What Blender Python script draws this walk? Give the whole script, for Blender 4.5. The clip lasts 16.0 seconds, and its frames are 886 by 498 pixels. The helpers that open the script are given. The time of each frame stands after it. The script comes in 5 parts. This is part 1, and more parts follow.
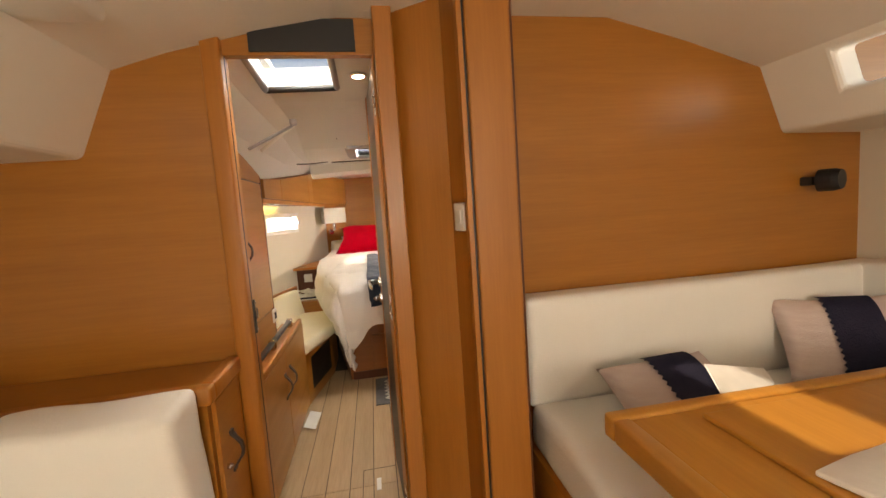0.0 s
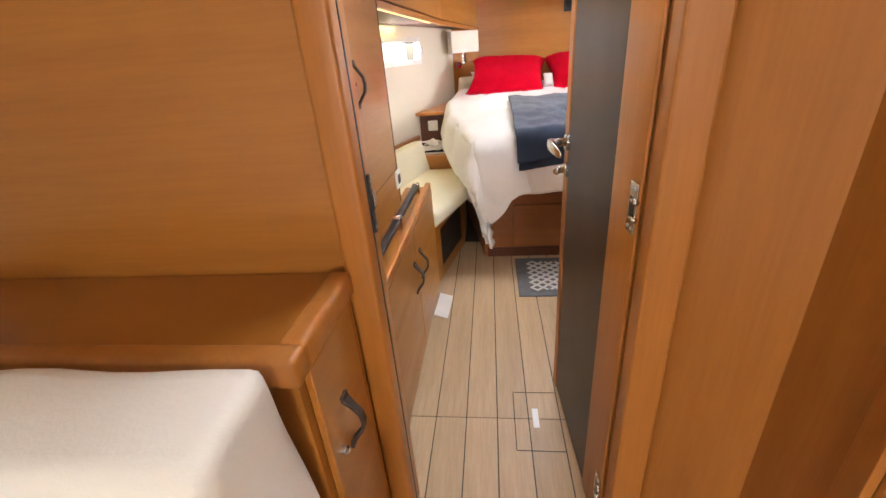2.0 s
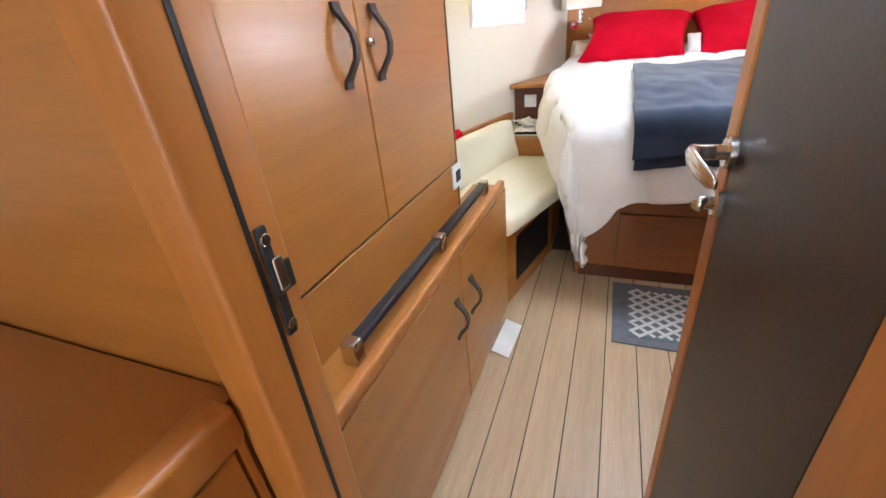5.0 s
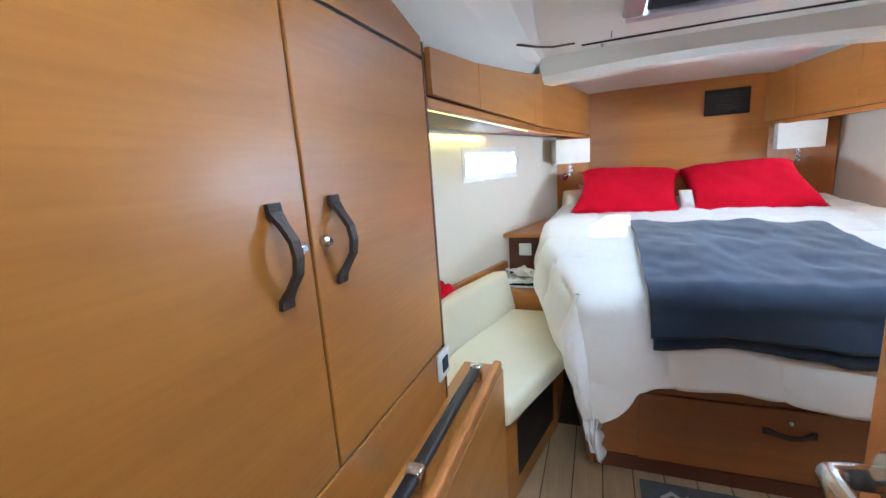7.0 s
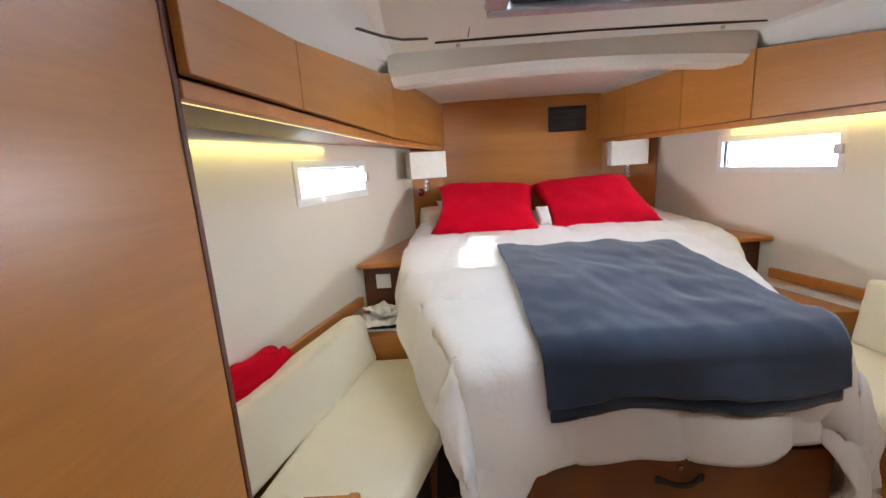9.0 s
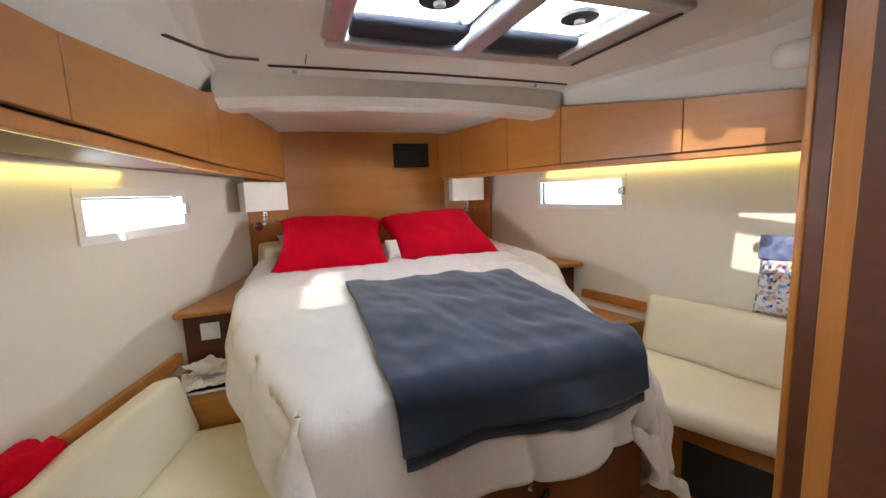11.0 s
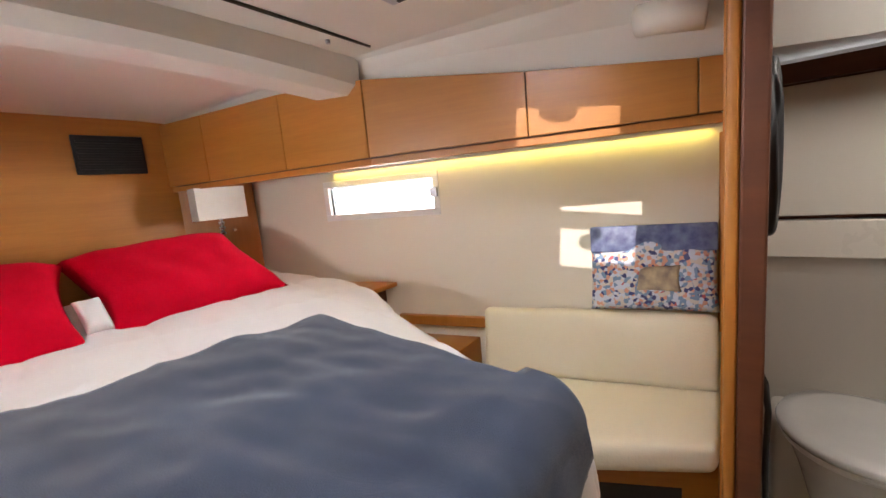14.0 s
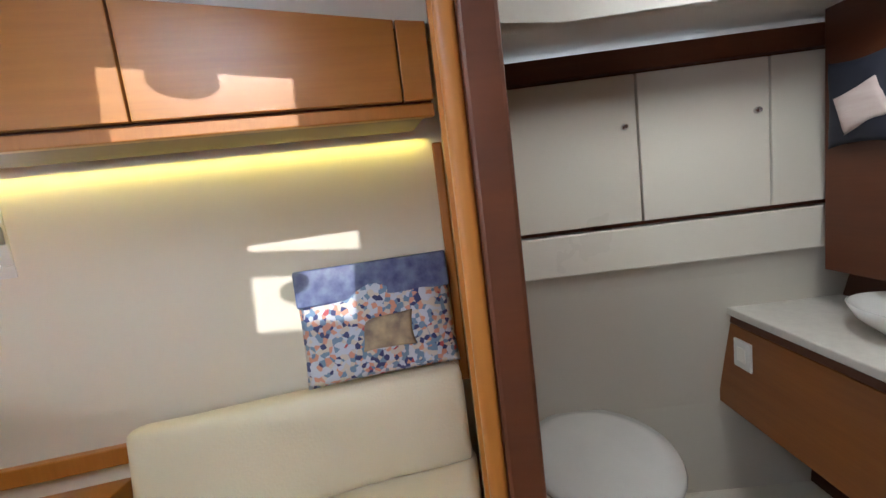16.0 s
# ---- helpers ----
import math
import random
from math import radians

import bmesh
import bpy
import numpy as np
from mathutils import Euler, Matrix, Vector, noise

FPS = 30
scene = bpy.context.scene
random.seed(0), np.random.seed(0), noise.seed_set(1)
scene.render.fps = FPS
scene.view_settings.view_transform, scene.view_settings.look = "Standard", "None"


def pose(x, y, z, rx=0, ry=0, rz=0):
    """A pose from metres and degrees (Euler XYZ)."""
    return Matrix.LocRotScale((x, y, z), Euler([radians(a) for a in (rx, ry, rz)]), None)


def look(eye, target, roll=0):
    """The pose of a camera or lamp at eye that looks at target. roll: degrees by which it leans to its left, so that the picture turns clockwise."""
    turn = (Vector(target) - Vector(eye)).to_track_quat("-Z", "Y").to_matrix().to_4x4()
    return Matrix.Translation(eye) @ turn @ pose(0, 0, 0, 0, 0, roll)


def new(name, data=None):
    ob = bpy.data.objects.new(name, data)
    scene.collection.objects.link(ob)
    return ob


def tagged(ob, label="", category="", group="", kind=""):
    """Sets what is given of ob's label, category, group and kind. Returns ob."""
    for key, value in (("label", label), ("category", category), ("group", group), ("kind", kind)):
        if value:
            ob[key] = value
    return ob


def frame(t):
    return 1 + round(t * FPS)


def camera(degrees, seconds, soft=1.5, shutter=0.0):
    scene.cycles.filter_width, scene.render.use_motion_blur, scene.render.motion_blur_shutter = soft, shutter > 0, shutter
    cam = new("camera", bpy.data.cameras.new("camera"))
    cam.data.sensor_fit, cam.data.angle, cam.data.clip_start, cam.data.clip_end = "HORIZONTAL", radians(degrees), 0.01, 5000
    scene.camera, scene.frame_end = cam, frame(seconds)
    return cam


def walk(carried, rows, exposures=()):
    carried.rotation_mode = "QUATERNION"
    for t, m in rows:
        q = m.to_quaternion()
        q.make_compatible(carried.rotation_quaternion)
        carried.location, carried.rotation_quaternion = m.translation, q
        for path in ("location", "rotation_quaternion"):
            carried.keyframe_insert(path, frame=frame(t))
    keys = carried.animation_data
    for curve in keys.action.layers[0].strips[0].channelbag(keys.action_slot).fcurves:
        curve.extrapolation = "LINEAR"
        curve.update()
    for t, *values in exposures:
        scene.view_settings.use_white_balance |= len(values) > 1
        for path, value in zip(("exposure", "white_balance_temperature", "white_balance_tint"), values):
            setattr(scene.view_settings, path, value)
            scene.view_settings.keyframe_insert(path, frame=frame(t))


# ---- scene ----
cam = camera(94.5, 16.0)
PATH = [
    (0, (-0.632, -0.022, 1.417), (-0.303, 1.941, 1.223), -3.9),
    (0.5, (-0.668, 0.208, 1.397), (-0.659, 2.177, 1.051), -4.7),
    (1, (-0.732, 0.397, 1.368), (-0.918, 2.327, 0.878), -4.3),
    (1.5, (-0.833, 0.662, 1.358), (-1.055, 2.541, 0.711), -4.6),
    (2, (-0.856, 0.847, 1.329), (-1.103, 2.639, 0.475), -4.9),
    (2.5, (-0.806, 1.022, 1.312), (-1.123, 2.7, 0.27), -5.3),
    (3, (-0.768, 1.12, 1.279), (-1.147, 2.727, 0.152), -3.8),
    (3.5, (-0.764, 1.168, 1.263), (-1.18, 2.765, 0.133), -3.7),
    (3.7, (-0.761, 1.189, 1.26), (-1.19, 2.779, 0.126), -4.4),
    (5.8, (-0.822, 1.514, 1.281), (-1.661, 3.193, 0.589), -4.8),
    (6, (-0.823, 1.525, 1.298), (-1.659, 3.23, 0.67), -4.7),
    (6.5, (-0.851, 1.588, 1.339), (-1.628, 3.37, 0.869), -4.6),
    (7, (-0.882, 1.733, 1.37), (-1.593, 3.562, 0.982), -4.0),
    (7.5, (-0.885, 1.872, 1.369), (-1.525, 3.73, 0.997), -3.4),
    (8, (-0.886, 1.96, 1.366), (-1.38, 3.862, 0.998), -3.2),
    (8.5, (-0.922, 2.105, 1.395), (-1.19, 4.052, 1.024), -3.3),
    (9, (-0.958, 2.219, 1.421), (-0.993, 4.178, 1.02), -3.6),
    (9.5, (-0.963, 2.253, 1.411), (-0.786, 4.202, 0.997), -3.5),
    (10, (-0.956, 2.26, 1.408), (-0.591, 4.183, 1.0), -3.2),
    (10.2, (-0.948, 2.253, 1.425), (-0.515, 4.163, 1.019), -3.0),
    (12.3, (-0.83, 2.529, 1.404), (0.189, 4.249, 1.362), -2.7),
    (12.5, (-0.798, 2.585, 1.4), (0.28, 4.268, 1.338), -2.8),
    (13, (-0.768, 2.735, 1.386), (0.515, 4.263, 1.249), -2.9),
    (13.5, (-0.766, 2.929, 1.394), (0.731, 4.235, 1.158), -4.4),
    (14, (-0.736, 3.01, 1.397), (0.857, 4.184, 1.102), -5.3),
    (14.5, (-0.615, 3.072, 1.393), (1.066, 4.127, 1.144), -4.9),
    (15, (-0.456, 3.087, 1.395), (1.335, 3.94, 1.14), -4.7),
    (15.5, (-0.31, 3.075, 1.369), (1.598, 3.612, 1.1), -5.1),
    (16, (-0.125, 3.049, 1.344), (1.857, 3.102, 1.081), -7.1),
]
EXPOSURES = [(0, 0.12, 8600, 14), (0.5, 0.35, 7000, 8), (1.0, 0.48, 5700, 4), (2.0, 0.62, 6700, 14), (3.7, 0.9, 7000, 20), (6.0, 0.58, 5000, 0), (7.5, 0.36, 5200, 3), (8.5, 0.15, 5800, 8), (10.0, -0.12, 6300, 10), (12.5, -0.18, 6400, 9), (14.5, 0.0, 6700, 15), (16.0, -0.18, 5900, 8)]
walk(cam, [(t, look(eye, target, roll)) for t, eye, target, roll in PATH], EXPOSURES)
# ---------------------------------------------------------------- light
world = bpy.data.worlds.new("world")
scene.world = world
world.use_nodes = True
wn = world.node_tree.nodes
sky = wn.new("ShaderNodeTexSky")
sky.sky_type = "NISHITA"
sky.sun_disc = False
sky.sun_elevation = radians(29)
sky.sun_rotation = radians(-84)
wn["Background"].inputs[1].default_value = 0.15
world.node_tree.links.new(sky.outputs[0], wn["Background"].inputs[0])

SUN_WAY = Vector((0.87, 0.035, -0.472)).normalized()
sun = new("sun", bpy.data.lights.new("sun", "SUN"))
sun.data.energy, sun.data.angle, sun.data.color = 5.0, radians(0.5), (1.0, 0.93, 0.82)
sun.matrix_world = look((-20, 0, 14), Vector((-20, 0, 14)) + SUN_WAY)


def area(name, eye, target, sx, sy, watts, colour=(1, 1, 1)):
    """A lamp that stands in for daylight in an opening, a diode strip, or added fill."""
    li = bpy.data.lights.new(name, "AREA")
    li.shape, li.size, li.size_y, li.energy, li.color = "RECTANGLE", sx, sy, watts, colour
    ob = new(name, li)
    ob.matrix_world = look(eye, target)
    return ob


DAY = (0.93, 0.97, 1.0)
area("hatch_daylight", (-0.27, 3.53, 2.03), (-0.27, 3.53, 0), 1.0, 0.6, 36, DAY)
area("passage_hatch_daylight", (-0.87, 1.96, 2.24), (-0.87, 1.96, 0), 0.28, 0.40, 8.5, DAY)
# Fill lamps added overhead and aft in the saloon; no opening is built there.
area("saloon_overhead_fill", (-0.3, -0.2, 2.2), (-0.3, -0.2, 0), 0.7, 0.7, 52, (1.0, 0.96, 0.9))
area("saloon_aft_fill", (-0.3, -2.35, 1.5), (-0.3, 0, 1.1), 0.7, 1.0, 46, (1.0, 0.97, 0.92))
area("port_light_daylight", (-1.72, 4.43, 1.36), (-0.6, 5.0, 2.15), 0.55, 0.2, 27, DAY)
area("starboard_light_daylight", (1.12, 4.6, 1.36), (-0.9, 4.6, 2.3), 0.65, 0.2, 28, DAY)
# Added fill under the closed heads ceiling; no hatch exists above it.
area("heads_fill", (0.50, 2.35, 1.93), (1.05, 2.50, 0.3), 0.35, 0.35, 10.0, (1.0, 0.97, 0.9))
LED = (1.0, 0.80, 0.16)
area("diode_strip_port", (-1.71, 3.58, 1.545), (-1.807, 3.606, 1.145), 1.40, 0.02, 1.3, LED)
area("diode_strip_starboard", (1.035, 4.0, 1.53), (1.133, 4.0215, 1.13), 1.85, 0.02, 1.7, LED)

# ---------------------------------------------------------------- materials


def material(name, colour, rough=0.5, metal=0.0, second=None, scale=6.0, stretch=(1, 1, 1), grain=0.0, bump=0.0, bump_scale=60.0, coat=0.0, sheen=0.0):
    """Principled surface whose colour drifts between two tones at two scales, with fine relief."""
    m = bpy.data.materials.new(name)
    m.use_nodes = True
    nt = m.node_tree
    p = nt.nodes["Principled BSDF"]
    link = nt.links.new
    p.inputs["Roughness"].default_value = rough
    p.inputs["Metallic"].default_value = metal
    p.inputs["Coat Weight"].default_value = coat
    p.inputs["Coat Roughness"].default_value = 0.25
    p.inputs["Sheen Weight"].default_value = sheen
    tc = nt.nodes.new("ShaderNodeTexCoord")
    mp = nt.nodes.new("ShaderNodeMapping")
    mp.inputs["Scale"].default_value = stretch
    link(tc.outputs["Object"], mp.inputs["Vector"])
    second = second or tuple(0.86 * c for c in colour)
    big = nt.nodes.new("ShaderNodeTexNoise")
    big.inputs["Scale"].default_value = scale
    big.inputs["Detail"].default_value = 5
    link(mp.outputs[0], big.inputs["Vector"])
    mix = nt.nodes.new("ShaderNodeMix")
    mix.data_type = "RGBA"
    mix.inputs[6].default_value = (*colour, 1)
    mix.inputs[7].default_value = (*second, 1)
    ramp = nt.nodes.new("ShaderNodeMapRange")
    ramp.inputs[1].default_value, ramp.inputs[2].default_value = 0.3, 0.7
    link(big.outputs[0], ramp.inputs[0])
    link(ramp.outputs[0], mix.inputs[0])
    out = mix.outputs[2]
    fine = nt.nodes.new("ShaderNodeTexNoise")
    fine.inputs["Scale"].default_value = bump_scale
    fine.inputs["Detail"].default_value = 6
    link(mp.outputs[0], fine.inputs["Vector"])
    if grain:
        dark = nt.nodes.new("ShaderNodeMix")
        dark.data_type = "RGBA"
        dark.blend_type = "MULTIPLY"
        g = nt.nodes.new("ShaderNodeMapRange")
        g.inputs[1].default_value, g.inputs[2].default_value = 0.35, 0.65
        g.inputs[3].default_value, g.inputs[4].default_value = 0.0, grain
        link(fine.outputs[0], g.inputs[0])
        link(g.outputs[0], dark.inputs[0])
        link(out, dark.inputs[6])
        dark.inputs[7].default_value = (0.55, 0.42, 0.32, 1)
        out = dark.outputs[2]
    info = nt.nodes.new("ShaderNodeObjectInfo")
    hsv = nt.nodes.new("ShaderNodeHueSaturation")
    val = nt.nodes.new("ShaderNodeMapRange")
    val.inputs[3].default_value, val.inputs[4].default_value = 0.94, 1.06
    link(info.outputs["Random"], val.inputs[0])
    link(val.outputs[0], hsv.inputs["Value"])
    link(out, hsv.inputs["Color"])
    link(hsv.outputs[0], p.inputs["Base Color"])
    rr = nt.nodes.new("ShaderNodeMapRange")
    rr.inputs[3].default_value, rr.inputs[4].default_value = max(0.02, rough - 0.06), min(1, rough + 0.08)
    link(big.outputs[0], rr.inputs[0])
    link(rr.outputs[0], p.inputs["Roughness"])
    if bump:
        b = nt.nodes.new("ShaderNodeBump")
        b.inputs["Strength"].default_value = bump
        b.inputs["Distance"].default_value = 0.004
        link(fine.outputs[0], b.inputs["Height"])
        link(b.outputs[0], p.inputs["Normal"])
    return m


def glass(name, tint, rough=0.02):
    m = bpy.data.materials.new(name)
    m.use_nodes = True
    p = m.node_tree.nodes["Principled BSDF"]
    p.inputs["Base Color"].default_value = (*tint, 1)
    p.inputs["Transmission Weight"].default_value = 1.0
    p.inputs["Roughness"].default_value = rough
    p.inputs["IOR"].default_value = 1.1
    return m


def glow(name, colour, power):
    m = bpy.data.materials.new(name)
    m.use_nodes = True
    p = m.node_tree.nodes["Principled BSDF"]
    p.inputs["Base Color"].default_value = (*colour, 1)
    p.inputs["Emission Color"].default_value = (*colour, 1)
    p.inputs["Emission Strength"].default_value = power
    return m


W1, W2 = (0.43, 0.172, 0.028), (0.375, 0.142, 0.021)
WOOD_H = material("teak_veneer_level_grain", W1, 0.36, second=W2, scale=2.0, stretch=(0.5, 0.5, 9), grain=0.16, bump=0.03, bump_scale=14, coat=0.35)
WOOD_V = material("teak_upright_grain", (0.44, 0.168, 0.030), 0.42, second=(0.385, 0.142, 0.022), scale=2.0, stretch=(9, 9, 0.5), grain=0.16, bump=0.03, bump_scale=14, coat=0.15)
# Dark wood parts, and the shade painted onto the heads partition and post.
WOOD_D = material("dark_wood_and_shaded_teak", (0.12, 0.033, 0.011), 0.5, second=(0.09, 0.025, 0.009), scale=2.0, stretch=(0.6, 0.6, 9), grain=0.16, bump=0.03, bump_scale=14, coat=0.08)
# Vanity mahogany; on the bed base it paints shade over teak.
WOOD_M = material("mahogany_and_shaded_teak", (0.32, 0.108, 0.022), 0.42, second=(0.26, 0.085, 0.018), scale=2.0, stretch=(0.6, 0.6, 9), grain=0.16, bump=0.03, bump_scale=14, coat=0.2)
# Table teak lightened so its colour carries some of the sunlight.
WOOD_T = material("teak_table_sun_lightened", (0.58, 0.27, 0.055), 0.34, second=(0.50, 0.22, 0.04), scale=2.0, stretch=(9, 0.6, 9), grain=0.14, bump=0.03, bump_scale=14, coat=0.35)
FLOOR = material("laminate_plank", (0.50, 0.355, 0.21), 0.40, second=(0.43, 0.30, 0.17), scale=2.0, stretch=(9, 0.6, 9), grain=0.22, bump=0.04, bump_scale=16, coat=0.1)
CAULK = material("dark_caulk", (0.05, 0.035, 0.025), 0.7)
LINER = material("cream_headliner", (0.86, 0.84, 0.78), 0.5, second=(0.82, 0.80, 0.74), scale=1.5, bump=0.06, bump_scale=90)
HULL = material("ivory_hull_lining", (0.75, 0.69, 0.58), 0.5, second=(0.71, 0.65, 0.54), scale=1.3, bump=0.08, bump_scale=80)
CREAM = material("cream_leatherette", (0.78, 0.72, 0.55), 0.48, second=(0.73, 0.67, 0.50), scale=3, bump=0.25, bump_scale=120)
WHITEC = material("white_upholstery", (0.84, 0.83, 0.79), 0.55, second=(0.79, 0.78, 0.74), scale=3, bump=0.25, bump_scale=120)
LINEN = material("white_quilt_cotton", (0.82, 0.80, 0.78), 0.85, second=(0.77, 0.75, 0.73), scale=4, bump=0.5, bump_scale=45, sheen=0.2)
RED = material("crimson_cotton", (0.52, 0.001, 0.018), 0.9, second=(0.42, 0.001, 0.013), scale=6, bump=0.3, bump_scale=90)
FLEECE = material("slate_blue_fleece", (0.044, 0.059, 0.094), 0.95, second=(0.026, 0.036, 0.062), scale=4, grain=0.25, bump=0.5, bump_scale=340, sheen=0.3)
LEATHER = material("brown_leather", (0.055, 0.036, 0.028), 0.55, second=(0.040, 0.026, 0.020), scale=20, bump=0.4, bump_scale=200)
PANEL = material("dark_brown_door_panel", (0.042, 0.030, 0.026), 0.42, second=(0.034, 0.024, 0.02), scale=3, bump=0.1, bump_scale=120)
STEEL = material("polished_steel", (0.72, 0.72, 0.72), 0.18, 1.0, scale=8)
ALU = material("satin_aluminium", (0.55, 0.56, 0.60), 0.35, 0.9, scale=8)
PLASTIC = material("white_plastic", (0.80, 0.80, 0.78), 0.35, scale=5)
BLACK = material("black_plastic", (0.016, 0.016, 0.018), 0.45, scale=10)
NAVY = material("navy_blind_cloth", (0.022, 0.026, 0.045), 0.7, scale=8, bump=0.2)
SHADE = material("ivory_lamp_shade", (0.80, 0.77, 0.68), 0.7, scale=6, bump=0.3, bump_scale=200)
GEL = material("white_gelcoat", (0.70, 0.66, 0.58), 0.28, second=(0.67, 0.63, 0.55), scale=1.5)
CERAMIC = material("white_ceramic", (0.78, 0.77, 0.74), 0.12, scale=3, coat=0.5)
STONE = material("pale_solid_counter", (0.66, 0.63, 0.57), 0.3, second=(0.6, 0.57, 0.52), scale=40)
PAPER = material("white_paper", (0.82, 0.82, 0.80), 0.7, scale=12)
GREYMAT = material("grey_mat_pile", (0.12, 0.125, 0.14), 0.95, second=(0.09, 0.095, 0.105), scale=30, bump=0.6, bump_scale=250)
PALEMAT = material("pale_mat_pile", (0.60, 0.58, 0.54), 0.95, second=(0.5, 0.48, 0.45), scale=30, bump=0.6, bump_scale=250)
PINK = material("pale_pink_weave", (0.62, 0.50, 0.48), 0.9, second=(0.70, 0.60, 0.57), scale=9, stretch=(1, 1, 6), bump=0.6, bump_scale=80)
INK = material("ink_blue_weave", (0.020, 0.020, 0.042), 0.9, second=(0.03, 0.03, 0.055), scale=15, bump=0.6, bump_scale=120)
for cloth_mat in (RED, FLEECE, LINEN, INK, PINK):
    cloth_mat.node_tree.nodes["Principled BSDF"].inputs["Specular IOR Level"].default_value = 0.08
PANE = glass("clear_pane", (0.95, 0.97, 1.0))
ACRYL = glass("smoke_acrylic", (0.86, 0.90, 0.95))
DIODE = glow("diode_strip_glow", (1.0, 0.78, 0.25), 1.6)
LAMPGLOW = glow("downlight_glow", (1.0, 0.93, 0.8), 8.0)
OUTSIDE = glow("bright_haze", (0.93, 0.97, 1.0), 2.2)

# ---------------------------------------------------------------- building blocks


def finish(name, bm, mat, parent=None, smooth=False):
    bmesh.ops.recalc_face_normals(bm, faces=bm.faces[:])
    me = bpy.data.meshes.new(name)
    bm.to_mesh(me)
    bm.free()
    for m in mat if isinstance(mat, (list, tuple)) else [mat]:
        me.materials.append(m)
    if smooth:
        for f in me.polygons:
            f.use_smooth = True
    ob = new(name, me)
    if parent:
        ob.parent = parent
    return ob


def soften(bm, width, segments=2):
    if width:
        bmesh.ops.bevel(bm, geom=bm.edges[:], offset=width, segments=segments, profile=0.5, affect="EDGES", clamp_overlap=True)


def box(name, x0, x1, y0, y1, z0, z1, mat, parent=None, bevel=0.004, segments=2, turn=None):
    bm = bmesh.new()
    bmesh.ops.create_cube(bm, size=1)
    for v in bm.verts:
        v.co = Vector(((x0 + x1) / 2 + v.co.x * (x1 - x0), (y0 + y1) / 2 + v.co.y * (y1 - y0), (z0 + z1) / 2 + v.co.z * (z1 - z0)))
    soften(bm, bevel, segments)
    if turn is not None:
        bm.transform(turn)
    return finish(name, bm, mat, parent, smooth=segments > 2)


def prism(name, plan, z0, z1, mat, parent=None, bevel=0.004, segments=2, tops=None):
    """An upright block over a plan outline; tops gives each corner a height of its own."""
    bm = bmesh.new()
    low = [bm.verts.new((x, y, z0)) for x, y in plan]
    high = [bm.verts.new((x, y, tops[i] if tops else z1)) for i, (x, y) in enumerate(plan)]
    n = len(plan)
    bm.faces.new(low[::-1])
    bm.faces.new(high)
    for i in range(n):
        bm.faces.new((low[i], low[(i + 1) % n], high[(i + 1) % n], high[i]))
    soften(bm, bevel, segments)
    return finish(name, bm, mat, parent, smooth=segments > 2)


def leaf(name, a, b, z0, z1, thick, mat, parent=None, bevel=0.003, tops=None, segments=2):
    """An upright board from plan point a to b; its thickness grows to the left of a-b (minus: to the right)."""
    a, b = Vector(a), Vector(b)
    n = Vector((-(b - a).y, (b - a).x)).normalized() * thick
    t = [tops[0], tops[1], tops[1], tops[0]] if tops else None
    return prism(name, [a, b, b + n, a + n], z0, z1, mat, parent, bevel, segments, t)


def pierced(name, a, b, z0, z1, thick, hole, mat, parent=None, tops=None):
    """A board like leaf(), with one opening (s0, s1, h0, h1): metres along a-b, and heights."""
    a, b = Vector(a), Vector(b)
    d, long = (b - a).normalized(), (b - a).length
    n = Vector((-d.y, d.x)) * thick
    s0, s1, h0, h1 = hole
    top = tops or (z1, z1)
    bm = bmesh.new()

    def vert(s, z, o):
        p = a + d * s + n * o
        return bm.verts.new((p.x, p.y, z))

    def crown(s):
        return top[0] + (top[1] - top[0]) * s / long

    ring = []
    for o in (0, 1):
        outer = [vert(0, z0, o), vert(s0, z0, o), vert(s1, z0, o), vert(long, z0, o), vert(long, h0, o), vert(long, h1, o), vert(long, top[1], o), vert(s1, crown(s1), o), vert(s0, crown(s0), o), vert(0, top[0], o), vert(0, h1, o), vert(0, h0, o)]
        inner = [vert(s0, h0, o), vert(s1, h0, o), vert(s1, h1, o), vert(s0, h1, o)]
        q, i = outer, inner
        for f in ((q[0], q[1], i[0], q[11]), (q[1], q[2], i[1], i[0]), (q[2], q[3], q[4], i[1]), (q[11], i[0], i[3], q[10]), (i[1], q[4], q[5], i[2]), (q[10], i[3], q[8], q[9]), (i[3], i[2], q[7], q[8]), (i[2], q[5], q[6], q[7])):
            bm.faces.new(f)
        ring.append((outer, inner))
    for k in (0, 1):
        p, q = ring[0][k], ring[1][k]
        for j in range(len(p)):
            bm.faces.new((p[j], p[(j + 1) % len(p)], q[(j + 1) % len(p)], q[j]))
    return finish(name, bm, mat, parent)


def rod(name, pts, radius, mat, parent=None, flat=1.0, sides=10):
    """A bar that follows a few points."""
    bm = bmesh.new()
    pts = [Vector(p) for p in pts]
    rings = []
    for i, p in enumerate(pts):
        t = (pts[min(i + 1, len(pts) - 1)] - pts[max(i - 1, 0)]).normalized()
        u = t.cross(Vector((0.13, 0.31, 0.94))).normalized()
        v = t.cross(u)
        rings.append([bm.verts.new(p + radius * (math.cos(k * 2 * math.pi / sides) * u * flat + math.sin(k * 2 * math.pi / sides) * v)) for k in range(sides)])
    for r, s in zip(rings, rings[1:]):
        for k in range(sides):
            bm.faces.new((r[k], r[(k + 1) % sides], s[(k + 1) % sides], s[k]))
    bm.faces.new(rings[0][::-1])
    bm.faces.new(rings[-1])
    return finish(name, bm, mat, parent, smooth=True)


